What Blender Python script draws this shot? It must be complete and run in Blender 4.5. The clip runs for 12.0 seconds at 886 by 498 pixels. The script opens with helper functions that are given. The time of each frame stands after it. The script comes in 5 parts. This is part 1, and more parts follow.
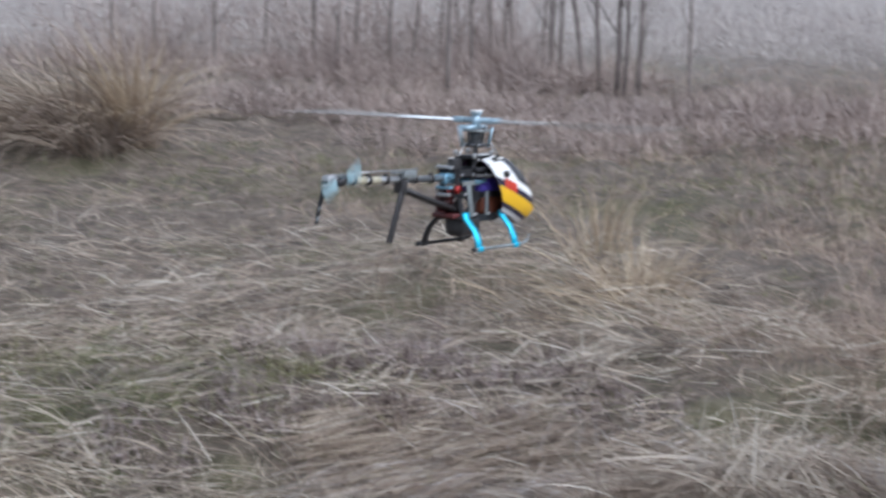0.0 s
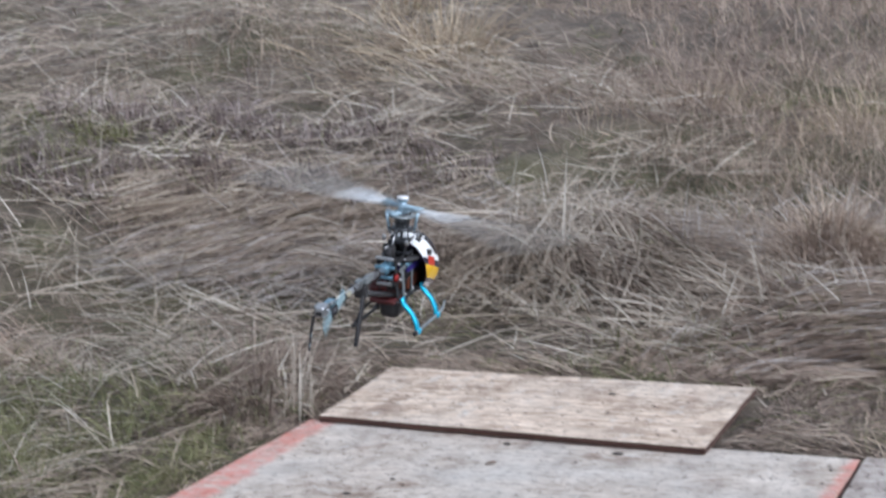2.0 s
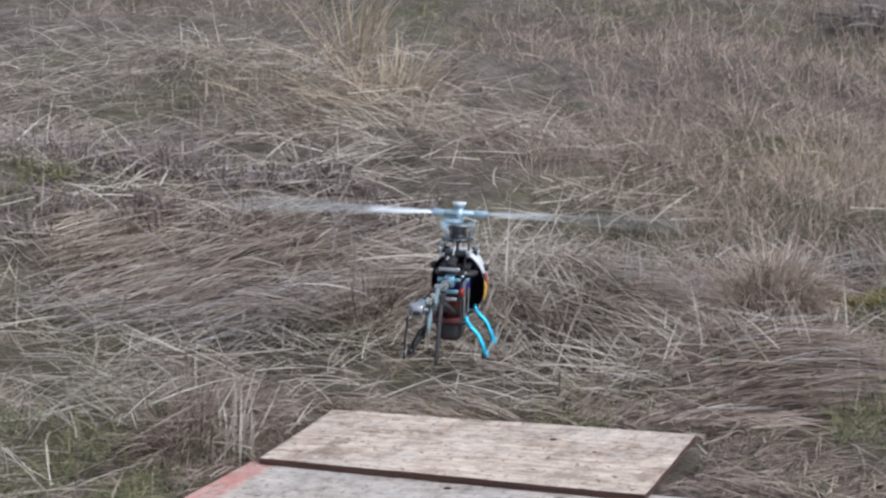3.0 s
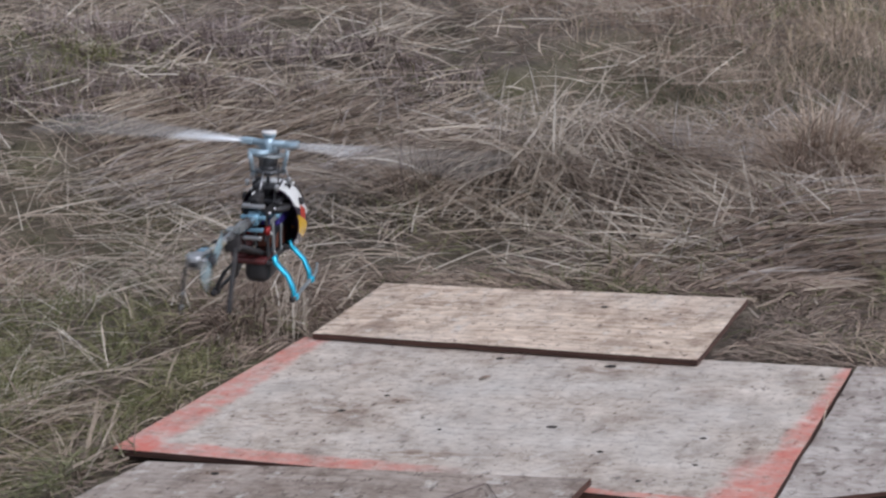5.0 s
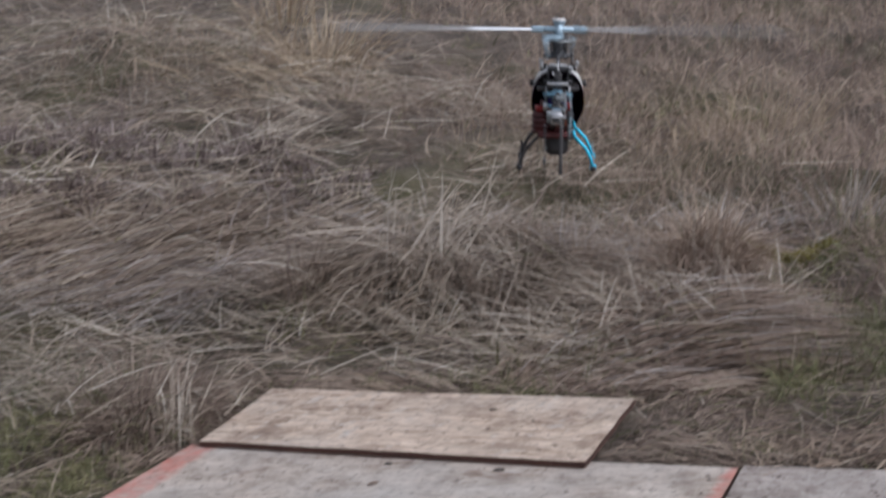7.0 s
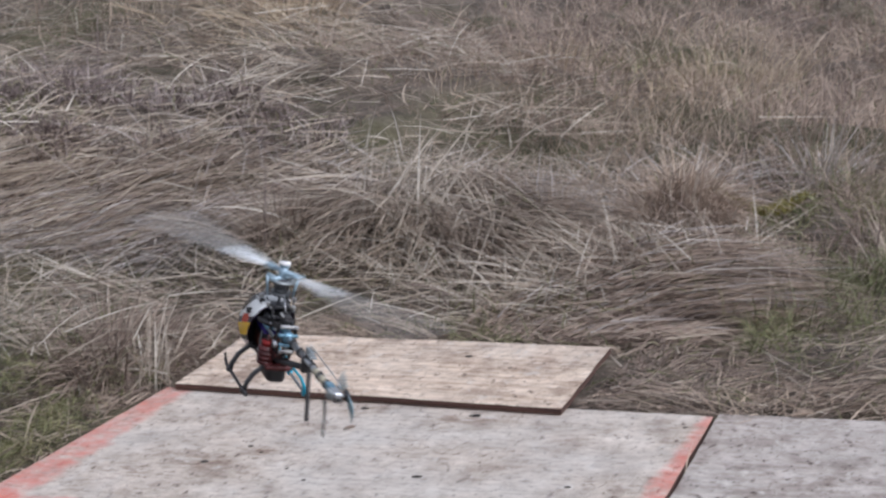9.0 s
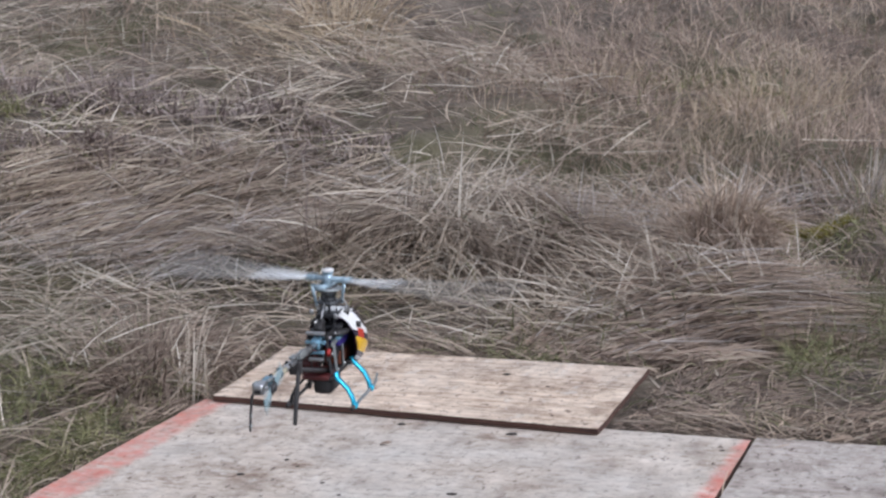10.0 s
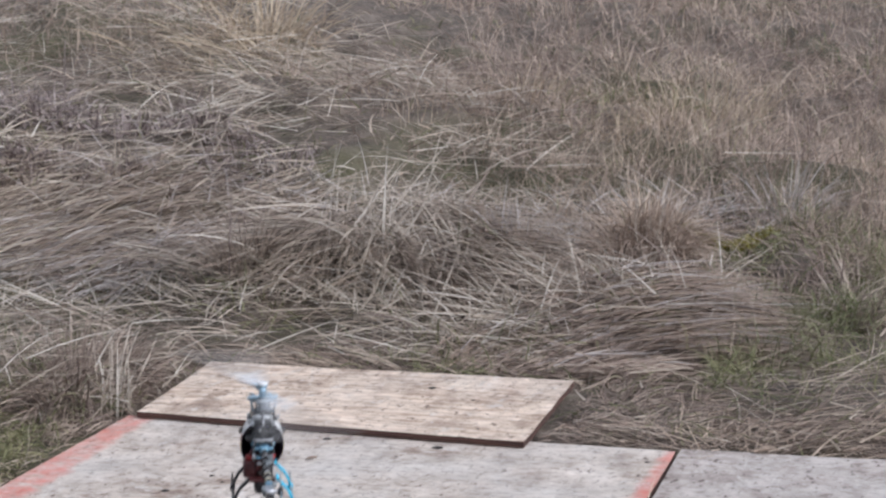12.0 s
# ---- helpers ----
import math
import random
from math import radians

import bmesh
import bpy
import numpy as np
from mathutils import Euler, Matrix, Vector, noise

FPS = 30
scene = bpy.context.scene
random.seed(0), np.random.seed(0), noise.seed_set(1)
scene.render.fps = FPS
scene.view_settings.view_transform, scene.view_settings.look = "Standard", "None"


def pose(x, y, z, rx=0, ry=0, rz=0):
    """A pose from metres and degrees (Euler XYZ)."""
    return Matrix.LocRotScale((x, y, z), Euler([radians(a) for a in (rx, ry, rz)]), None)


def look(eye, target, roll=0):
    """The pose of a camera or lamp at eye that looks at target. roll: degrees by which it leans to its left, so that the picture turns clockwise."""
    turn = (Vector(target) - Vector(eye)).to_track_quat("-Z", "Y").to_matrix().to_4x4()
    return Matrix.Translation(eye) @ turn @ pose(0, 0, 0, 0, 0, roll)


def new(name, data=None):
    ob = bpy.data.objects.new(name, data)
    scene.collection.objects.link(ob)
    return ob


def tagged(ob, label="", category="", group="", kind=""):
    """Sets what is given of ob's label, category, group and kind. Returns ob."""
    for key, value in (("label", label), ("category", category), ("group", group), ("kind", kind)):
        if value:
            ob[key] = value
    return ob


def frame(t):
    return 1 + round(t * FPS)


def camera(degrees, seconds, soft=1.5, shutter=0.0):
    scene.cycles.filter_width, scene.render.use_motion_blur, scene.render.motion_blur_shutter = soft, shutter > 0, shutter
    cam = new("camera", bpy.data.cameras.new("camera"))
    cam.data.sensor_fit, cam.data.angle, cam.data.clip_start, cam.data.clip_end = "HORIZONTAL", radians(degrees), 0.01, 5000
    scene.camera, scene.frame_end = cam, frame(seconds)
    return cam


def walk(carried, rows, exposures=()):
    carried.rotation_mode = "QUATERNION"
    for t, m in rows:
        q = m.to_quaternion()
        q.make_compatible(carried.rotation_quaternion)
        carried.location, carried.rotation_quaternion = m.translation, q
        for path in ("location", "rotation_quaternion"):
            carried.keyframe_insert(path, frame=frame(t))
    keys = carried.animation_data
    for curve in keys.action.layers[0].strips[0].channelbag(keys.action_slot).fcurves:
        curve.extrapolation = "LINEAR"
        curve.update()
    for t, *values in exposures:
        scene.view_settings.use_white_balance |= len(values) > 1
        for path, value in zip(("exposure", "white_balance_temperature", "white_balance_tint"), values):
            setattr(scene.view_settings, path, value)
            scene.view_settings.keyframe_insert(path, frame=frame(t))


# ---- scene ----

# ---------------------------------------------------------------- camera
cam = camera(25.97, 12.0, soft=2.4, shutter=0.4)
walk(cam, [
    (0.0, pose(-0.136, -4.895, 2.025, 82.022, -0.124, 5.904)),
    (0.2, pose(-0.140, -4.895, 2.014, 81.250, -0.085, 3.940)),
    (0.3, pose(-0.143, -4.895, 2.008, 80.730, -0.066, 3.200)),
    (0.4, pose(-0.146, -4.896, 2.002, 79.600, -0.047, 2.310)),
    (0.5, pose(-0.148, -4.896, 1.996, 78.544, -0.028, 1.629)),
    (1.0, pose(-0.150, -4.914, 2.009, 76.727, -0.198, 1.553)),
    (1.5, pose(-0.148, -4.910, 2.001, 76.304, -0.301, 1.199)),
    (2.0, pose(-0.141, -4.898, 1.996, 75.064, -0.288, 0.183)),
    (2.2, pose(-0.144, -4.895, 2.007, 74.262, -0.392, -0.667)),
    (2.5, pose(-0.148, -4.890, 2.023, 74.297, -0.461, -1.315)),
    (3.0, pose(-0.150, -4.906, 2.001, 76.365, -1.447, -1.352)),
    (3.2, pose(-0.151, -4.897, 1.999, 75.832, -1.554, -1.716)),
    (4.8, pose(-0.161, -4.899, 2.024, 72.147, 0.124, -1.322)),
    (5.0, pose(-0.140, -4.899, 2.011, 72.425, 0.562, -0.330)),
    (5.5, pose(-0.152, -4.904, 2.007, 71.418, 0.447, 0.086)),
    (6.0, pose(-0.135, -4.895, 2.014, 71.256, 0.432, -0.327)),
    (6.2, pose(-0.131, -4.894, 2.014, 71.448, 0.548, -0.531)),
    (6.5, pose(-0.125, -4.894, 2.014, 71.887, 0.491, -1.280)),
    (6.7, pose(-0.120, -4.890, 2.022, 72.675, 0.648, -2.342)),
    (7.0, pose(-0.111, -4.884, 2.033, 75.246, 0.409, -3.521)),
    (7.2, pose(-0.114, -4.894, 2.010, 75.825, -0.018, -4.115)),
    (8.8, pose(-0.141, -4.894, 2.008, 74.123, -0.688, -4.399)),
    (9.0, pose(-0.144, -4.894, 2.008, 73.913, -0.665, -4.215)),
    (9.2, pose(-0.147, -4.894, 2.012, 73.555, -0.981, -3.339)),
    (9.5, pose(-0.151, -4.895, 2.018, 73.730, -1.267, -2.477)),
    (9.7, pose(-0.146, -4.894, 2.016, 74.331, -0.981, -2.507)),
    (10.0, pose(-0.138, -4.892, 2.013, 74.341, -1.362, -2.721)),
    (10.5, pose(-0.140, -4.887, 2.025, 75.720, -1.315, -3.796)),
    (11.0, pose(-0.138, -4.892, 2.019, 76.614, -1.011, -3.853)),
    (11.5, pose(-0.142, -4.895, 2.006, 75.349, -1.882, -4.659)),
    (12.0, pose(-0.141, -4.890, 2.011, 74.826, -1.678, -4.991)),
], exposures=((0.0, 0.42, 5600, 9), (1.0, 0.38, 5600, 9), (3.0, 0.33, 5680, 10), (4.8, 0.05, 5930, 13), (6.5, -0.22, 5980, 14), (7.2, -0.2, 5980, 14), (9.0, 0.24, 5900, 13), (11.0, 0.3, 5860, 12), (12.0, 0.37, 5850, 12)))

# ---------------------------------------------------------------- overcast daylight
SUN_UP, SUN_ROUND = radians(46), radians(130)
world = bpy.data.worlds.new("overcast_sky")
scene.world = world
world.use_nodes = True
wt = world.node_tree
sky = wt.nodes.new("ShaderNodeTexSky")
sky.sky_type, sky.sun_disc = "NISHITA", False
sky.sun_elevation, sky.sun_rotation = SUN_UP, SUN_ROUND
sky.dust_density = 4.0
grey = wt.nodes.new("ShaderNodeHueSaturation")
grey.inputs["Saturation"].default_value = 0.25
wt.links.new(sky.outputs[0], grey.inputs["Color"])
wt.links.new(grey.outputs[0], wt.nodes["Background"].inputs[0])
wt.nodes["Background"].inputs[1].default_value = 0.14
sun = new("sun", bpy.data.lights.new("sun", "SUN"))
sun.data.energy, sun.data.angle, sun.data.color = 1.2, radians(25), (1.0, 0.96, 0.93)
sun.matrix_world = look((0, 0, 0), (math.sin(SUN_ROUND) * -math.cos(SUN_UP), -math.cos(SUN_ROUND) * math.cos(SUN_UP), -math.sin(SUN_UP)))


# ---------------------------------------------------------------- materials
def nodes_of(name):
    mat = bpy.data.materials.new(name)
    mat.use_nodes = True
    return mat, mat.node_tree, mat.node_tree.nodes["Principled BSDF"]


def nnode(nt, kind, **values):
    n = nt.nodes.new(kind)
    for key, value in values.items():
        n.inputs[key].default_value = value
    return n


def ramp(nt, source, stops, mode="LINEAR"):
    r = nt.nodes.new("ShaderNodeValToRGB")
    r.color_ramp.interpolation = mode
    while len(r.color_ramp.elements) < len(stops):
        r.color_ramp.elements.new(0.5)
    for e, (p, c) in zip(r.color_ramp.elements, stops):
        e.position, e.color = p, (*c, 1)
    nt.links.new(source, r.inputs[0])
    return r.outputs[0]


def mixed(nt, factor, a, b, mode="MIX"):
    m = nt.nodes.new("ShaderNodeMix")
    m.data_type, m.blend_type = "RGBA", mode
    for value, socket in ((factor, m.inputs[0]), (a, m.inputs[6]), (b, m.inputs[7])):
        if isinstance(value, bpy.types.NodeSocket):
            nt.links.new(value, socket)
        else:
            socket.default_value = value if socket.type == "VALUE" else (*value, 1)
    return m.outputs[2]


def noise_at(nt, scale, detail=4.0, stretch=(1, 1, 1), rough=0.6, seed=0.0):
    co = nt.nodes.new("ShaderNodeTexCoord")
    mp = nt.nodes.new("ShaderNodeMapping")
    mp.inputs["Scale"].default_value = stretch
    mp.inputs["Location"].default_value = (seed, seed * 0.7, 0)
    nt.links.new(co.outputs["Object"], mp.inputs[0])
    n = nnode(nt, "ShaderNodeTexNoise", Scale=scale, Detail=detail, Roughness=rough)
    nt.links.new(mp.outputs[0], n.inputs["Vector"])
    return n.outputs["Fac"]


def bumped(nt, bsdf, height, strength, distance):
    b = nnode(nt, "ShaderNodeBump", Strength=strength, Distance=distance)
    nt.links.new(height, b.inputs["Height"])
    nt.links.new(b.outputs[0], bsdf.inputs["Normal"])


def plain(name, colour, rough=0.5, metal=0.0, vary=0.25, grain=60.0):
    """A smooth made surface with slight wear and grain."""
    mat, nt, bsdf = nodes_of(name)
    n = noise_at(nt, grain)
    low = tuple(c * (1 - vary) for c in colour)
    nt.links.new(ramp(nt, n, ((0.3, low), (0.7, colour))), bsdf.inputs["Base Color"])
    bsdf.inputs["Roughness"].default_value, bsdf.inputs["Metallic"].default_value = rough, metal
    bumped(nt, bsdf, n, 0.15, 0.0005)
    return mat


def straw(name, stops, patch_a, patch_b, patch=0.9):
    """Dry blades: each one its own tone, with patches over the field."""
    mat, nt, bsdf = nodes_of(name)
    geo = nt.nodes.new("ShaderNodeNewGeometry")
    tone = ramp(nt, geo.outputs["Random Per Island"], stops)
    big = ramp(nt, noise_at(nt, patch, 3.0), ((0.35, patch_a), (0.65, patch_b)))
    tone = mixed(nt, 1.0, tone, big, "MULTIPLY")
    fine = ramp(nt, noise_at(nt, 45.0, 3.0), ((0.3, (0.75, 0.75, 0.75)), (0.7, (1.15, 1.15, 1.15))))
    nt.links.new(mixed(nt, 1.0, tone, fine, "MULTIPLY"), bsdf.inputs["Base Color"])
    bsdf.inputs["Roughness"].default_value = 0.6
    thin = nt.nodes.new("ShaderNodeBsdfTranslucent")
    nt.links.new(bsdf.inputs["Base Color"].links[0].from_socket, thin.inputs["Color"])
    both = nnode(nt, "ShaderNodeMixShader", Fac=0.3)
    nt.links.new(bsdf.outputs[0], both.inputs[1])
    nt.links.new(thin.outputs[0], both.inputs[2])
    nt.links.new(both.outputs[0], nt.nodes["Material Output"].inputs["Surface"])
    return mat


STRAW = straw("dry_straw", ((0.0, (0.185, 0.145, 0.127)), (0.3, (0.33, 0.272, 0.226)), (0.65, (0.455, 0.39, 0.322)), (0.92, (0.54, 0.48, 0.405)), (1.0, (0.66, 0.61, 0.54))),
              (0.74, 0.69, 0.68), (1.14, 1.10, 1.03))
STEM = straw("pale_stems", ((0.0, (0.40, 0.338, 0.272)), (0.7, (0.57, 0.51, 0.435)), (1.0, (0.74, 0.70, 0.63))), (0.85, 0.83, 0.82), (1.08, 1.06, 1.03))
REED = straw("golden_reed", ((0.0, (0.276, 0.211, 0.162)), (0.4, (0.47, 0.37, 0.26)), (1.0, (0.68, 0.58, 0.43))), (0.85, 0.82, 0.8), (1.1, 1.08, 1.05))
RUSSET = straw("russet_grass", ((0.0, (0.27, 0.22, 0.19)), (0.5, (0.41, 0.33, 0.27)), (1.0, (0.60, 0.51, 0.42))), (0.76, 0.70, 0.70), (1.12, 1.08, 1.02), 1.4)
GREY_STEM = straw("grey_stems", ((0.0, (0.308, 0.275, 0.259)), (0.5, (0.44, 0.40, 0.375)), (1.0, (0.64, 0.60, 0.57))), (0.85, 0.83, 0.84), (1.1, 1.08, 1.06))
GREEN = straw("green_grass", ((0.0, (0.085, 0.095, 0.035)), (0.5, (0.185, 0.19, 0.088)), (1.0, (0.33, 0.31, 0.185))), (0.8, 0.85, 0.8), (1.1, 1.05, 1.0))
TWIG = straw("brush_twigs", ((0.0, (0.16, 0.125, 0.115)), (0.5, (0.30, 0.25, 0.235)), (1.0, (0.46, 0.41, 0.39))), (0.85, 0.82, 0.84), (1.1, 1.05, 1.03))
BRUSH = straw("leafless_brush", ((0.0, (0.23, 0.18, 0.16)), (0.5, (0.39, 0.325, 0.29)), (1.0, (0.55, 0.485, 0.445))), (0.85, 0.82, 0.84), (1.1, 1.05, 1.03))
BROWN = straw("brown_grass", ((0.0, (0.15, 0.115, 0.094)), (0.5, (0.28, 0.222, 0.182)), (1.0, (0.47, 0.395, 0.33))), (0.82, 0.78, 0.77), (1.1, 1.06, 1.02))
MOSS = straw("yellow_moss", ((0.0, (0.15, 0.13, 0.025)), (1.0, (0.36, 0.31, 0.08))), (0.8, 0.8, 0.8), (1.1, 1.1, 1.0))


def soil():
    mat, nt, bsdf = nodes_of("matted_soil_hazed_far")
    mat_tone = ramp(nt, noise_at(nt, 7.0, 8.0), ((0.3, (0.06, 0.047, 0.038)), (0.55, (0.14, 0.112, 0.09)), (0.75, (0.26, 0.215, 0.175))))
    green = ramp(nt, noise_at(nt, 0.8, 3.0, seed=5.0), ((0.5, (0, 0, 0)), (0.65, (0.6, 0.6, 0.6))))
    near = mixed(nt, green, mat_tone, (0.085, 0.085, 0.035))
    # haze over the distant field, put into a paler, greyer soil colour
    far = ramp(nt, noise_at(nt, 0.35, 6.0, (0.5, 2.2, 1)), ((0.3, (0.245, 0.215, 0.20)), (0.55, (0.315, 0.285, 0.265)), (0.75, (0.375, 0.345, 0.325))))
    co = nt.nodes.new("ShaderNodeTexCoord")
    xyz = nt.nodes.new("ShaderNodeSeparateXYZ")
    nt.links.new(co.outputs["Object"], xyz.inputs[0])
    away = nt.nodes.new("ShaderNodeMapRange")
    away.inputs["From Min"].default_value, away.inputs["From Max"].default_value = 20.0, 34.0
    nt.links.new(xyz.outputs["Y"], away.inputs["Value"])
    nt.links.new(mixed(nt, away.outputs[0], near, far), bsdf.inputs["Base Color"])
    bsdf.inputs["Roughness"].default_value = 0.95
    bumped(nt, bsdf, noise_at(nt, 18.0, 8.0), 0.9, 0.04)
    return mat


SOIL = soil()


def plywood(name, dark, mid, light, paint=(), grey=0.5, seed=0.0, stretch=7.0, stains=()):
    """Weathered plywood, grain along the sheet. paint: bands (axis, from, to) of worn red-orange paint in the sheet's own metres."""
    mat, nt, bsdf = nodes_of(name)
    grain = noise_at(nt, 6.0, 8.0, (0.8, stretch, 1.0), 0.65, seed)
    tone = ramp(nt, grain, ((0.28, dark), (0.5, mid), (0.72, light)))
    blot = ramp(nt, noise_at(nt, 8.0, 8.0, (1, 0.7, 1), 0.75, seed + 3), ((0.36, (0.58, 0.53, 0.50)), (0.5, (0.95, 0.94, 0.92)), (0.66, (1.2, 1.2, 1.2))))
    tone = mixed(nt, 1.0, tone, blot, "MULTIPLY")
    fleck = ramp(nt, noise_at(nt, 42.0, 4.0, (1.0, 0.6, 1.0), 0.7, seed + 9), ((0.35, (0.28, 0.24, 0.22)), (0.42, (1, 1, 1))))
    tone = mixed(nt, 1.0, tone, fleck, "MULTIPLY")
    scuff = ramp(nt, noise_at(nt, 15.0, 7.0, (1, 0.7, 1), 0.75, seed + 12), ((0.56, (0, 0, 0)), (0.66, (0.75, 0.75, 0.75))))
    tone = mixed(nt, scuff, tone, (0.60, 0.565, 0.53))
    stain = ramp(nt, noise_at(nt, 3.2, 8.0, (1, 0.9, 1), 0.7, seed + 15), ((0.30, (0.62, 0.55, 0.51)), (0.45, (1, 1, 1))))
    tone = mixed(nt, 1.0, tone, stain, "MULTIPLY")
    bleach = ramp(nt, noise_at(nt, 2.2, 5.0, (1, 1.3, 1), 0.6, seed + 6), ((0.45, (0, 0, 0)), (0.7, (grey, grey, grey))))
    tone = mixed(nt, bleach, tone, (0.54, 0.515, 0.485))
    pits = ramp(nt, noise_at(nt, 30.0, 6.0, (0.7, 1.6, 1.0), 0.75, seed + 21), ((0.34, (0.62, 0.58, 0.55)), (0.48, (1.0, 1.0, 1.0)), (0.66, (1.12, 1.12, 1.10))))
    tone = mixed(nt, 1.0, tone, pits, "MULTIPLY")
    for cx, cy, rx, ry in stains:
        # a brown patch of wild grain round a place on the sheet
        co = nt.nodes.new("ShaderNodeTexCoord")
        mp = nt.nodes.new("ShaderNodeMapping")
        mp.inputs["Scale"].default_value = (1 / rx, 1 / ry, 0)
        mp.inputs["Location"].default_value = (-cx / rx, -cy / ry, 0)
        nt.links.new(co.outputs["Object"], mp.inputs[0])
        reach = nt.nodes.new("ShaderNodeVectorMath")
        reach.operation = "LENGTH"
        nt.links.new(mp.outputs[0], reach.inputs[0])
        inside = ramp(nt, reach.outputs["Value"], ((0.35, (1, 1, 1)), (1.0, (0, 0, 0))))
        wild = ramp(nt, noise_at(nt, 14.0, 6.0, (0.8, 2.4, 1), 0.7, seed + cx * 7), ((0.42, (0.75, 0.75, 0.75)), (0.54, (0, 0, 0))))
        tone = mixed(nt, mixed(nt, 1.0, inside, wild, "MULTIPLY"), tone, (0.16, 0.095, 0.06))
    if paint:
        co = nt.nodes.new("ShaderNodeTexCoord")
        xyz = nt.nodes.new("ShaderNodeSeparateXYZ")
        nt.links.new(co.outputs["Object"], xyz.inputs[0])
        ragged = noise_at(nt, 9.0, 6.0, (1, 1, 1), 0.7, seed + 2)
        worn = ramp(nt, noise_at(nt, 9.0, 9.0, (1, 1.5, 1), 0.8, seed + 4), ((0.36, (0.06, 0.06, 0.06)), (0.62, (0.86, 0.86, 0.86))))
        for axis, edge, reach, lo, hi in paint:
            # how far inside the band: 1 at the edge, 0 at its ragged limit
            m1 = nt.nodes.new("ShaderNodeMapRange")
            m1.inputs["From Min"].default_value, m1.inputs["From Max"].default_value = edge + reach * 1.25, edge + reach * 0.9
            wob = nt.nodes.new("ShaderNodeMath")
            wob.operation = "MULTIPLY_ADD"
            nt.links.new(ragged, wob.inputs[0])
            wob.inputs[1].default_value = reach * 0.9
            nt.links.new(xyz.outputs[axis], wob.inputs[2])
            shift = nt.nodes.new("ShaderNodeMath")
            shift.operation = "SUBTRACT"
            nt.links.new(wob.outputs[0], shift.inputs[0])
            shift.inputs[1].default_value = reach * 0.45
            nt.links.new(shift.outputs[0], m1.inputs["Value"])
            other = "XY".replace(axis, "")
            cut = nt.nodes.new("ShaderNodeMapRange")
            cut.inputs["From Min"].default_value, cut.inputs["From Max"].default_value = hi + 0.12, hi - 0.12
            nt.links.new(xyz.outputs[other], cut.inputs["Value"])
            both = nt.nodes.new("ShaderNodeMath")
            both.operation = "MULTIPLY"
            nt.links.new(m1.outputs[0], both.inputs[0])
            nt.links.new(cut.outputs[0], both.inputs[1])
            low = nt.nodes.new("ShaderNodeMapRange")
            low.inputs["From Min"].default_value, low.inputs["From Max"].default_value = lo - 0.12, lo + 0.12
            nt.links.new(xyz.outputs[other], low.inputs["Value"])
            three = nt.nodes.new("ShaderNodeMath")
            three.operation = "MULTIPLY"
            nt.links.new(both.outputs[0], three.inputs[0])
            nt.links.new(low.outputs[0], three.inputs[1])
            fac = mixed(nt, 1.0, three.outputs[0], worn, "MULTIPLY")
            tone = mixed(nt, fac, tone, (0.60, 0.17, 0.13))
    nt.links.new(tone, bsdf.inputs["Base Color"])
    bsdf.inputs["Roughness"].default_value = 0.8
    bumped(nt, bsdf, grain, 0.5, 0.003)
    return mat


def ply_edge():
    mat, nt, bsdf = nodes_of("plywood_edge")
    n = noise_at(nt, 12.0, 5.0, (0.6, 0.6, 30.0))
    nt.links.new(ramp(nt, n, ((0.35, (0.032, 0.016, 0.013)), (0.65, (0.10, 0.047, 0.034)))), bsdf.inputs["Base Color"])
    bsdf.inputs["Roughness"].default_value = 0.9
    return mat


EDGE = ply_edge()
KNOT = plain("dark_knot", (0.035, 0.028, 0.025), 0.9, 0, 0.5, 90)
BARK = plain("grey_bark", (0.25, 0.21, 0.195), 0.9, 0, 0.5, 9)
CARBON = plain("black_carbon", (0.022, 0.022, 0.026), 0.4, 0, 0.4, 120)
BLACK = plain("black_plastic", (0.03, 0.028, 0.03), 0.5, 0, 0.3, 80)
RED = plain("red_anodised", (0.30, 0.022, 0.020), 0.35, 0.4, 0.35, 70)
DARK_METAL = plain("dark_grey_metal", (0.12, 0.125, 0.135), 0.4, 0.6, 0.3, 80)
MAROON = plain("dark_red_plastic", (0.085, 0.016, 0.016), 0.45, 0, 0.35, 60)
RUST = plain("rust_brown_plastic", (0.16, 0.05, 0.028), 0.45, 0, 0.35, 60)
BLUE = plain("cyan_skid_plastic", (0.05, 0.55, 0.82), 0.28, 0.45, 0.2, 60)
LIGHT_BLUE = plain("pale_blue_anodised", (0.24, 0.44, 0.58), 0.35, 0.6, 0.3, 90)
HEAD_BLUE = plain("pale_head_blue", (0.42, 0.56, 0.66), 0.35, 0.4, 0.25, 90)
SILVER = plain("bare_aluminium", (0.62, 0.63, 0.65), 0.3, 0.9, 0.25, 90)
TUBE = plain("grey_tube", (0.34, 0.37, 0.38), 0.4, 0.5, 0.35, 40)
LINING = plain("dark_violet_lining", (0.13, 0.065, 0.155), 0.5, 0, 0.3, 60)
VIOLET = plain("violet_battery_wrap", (0.055, 0.038, 0.26), 0.35, 0, 0.35, 50)
STEM_TAPE = plain("yellowed_tape", (0.50, 0.46, 0.34), 0.6, 0, 0.3, 60)
WHITE = plain("white_plastic", (0.75, 0.75, 0.75), 0.35, 0, 0.12, 40)


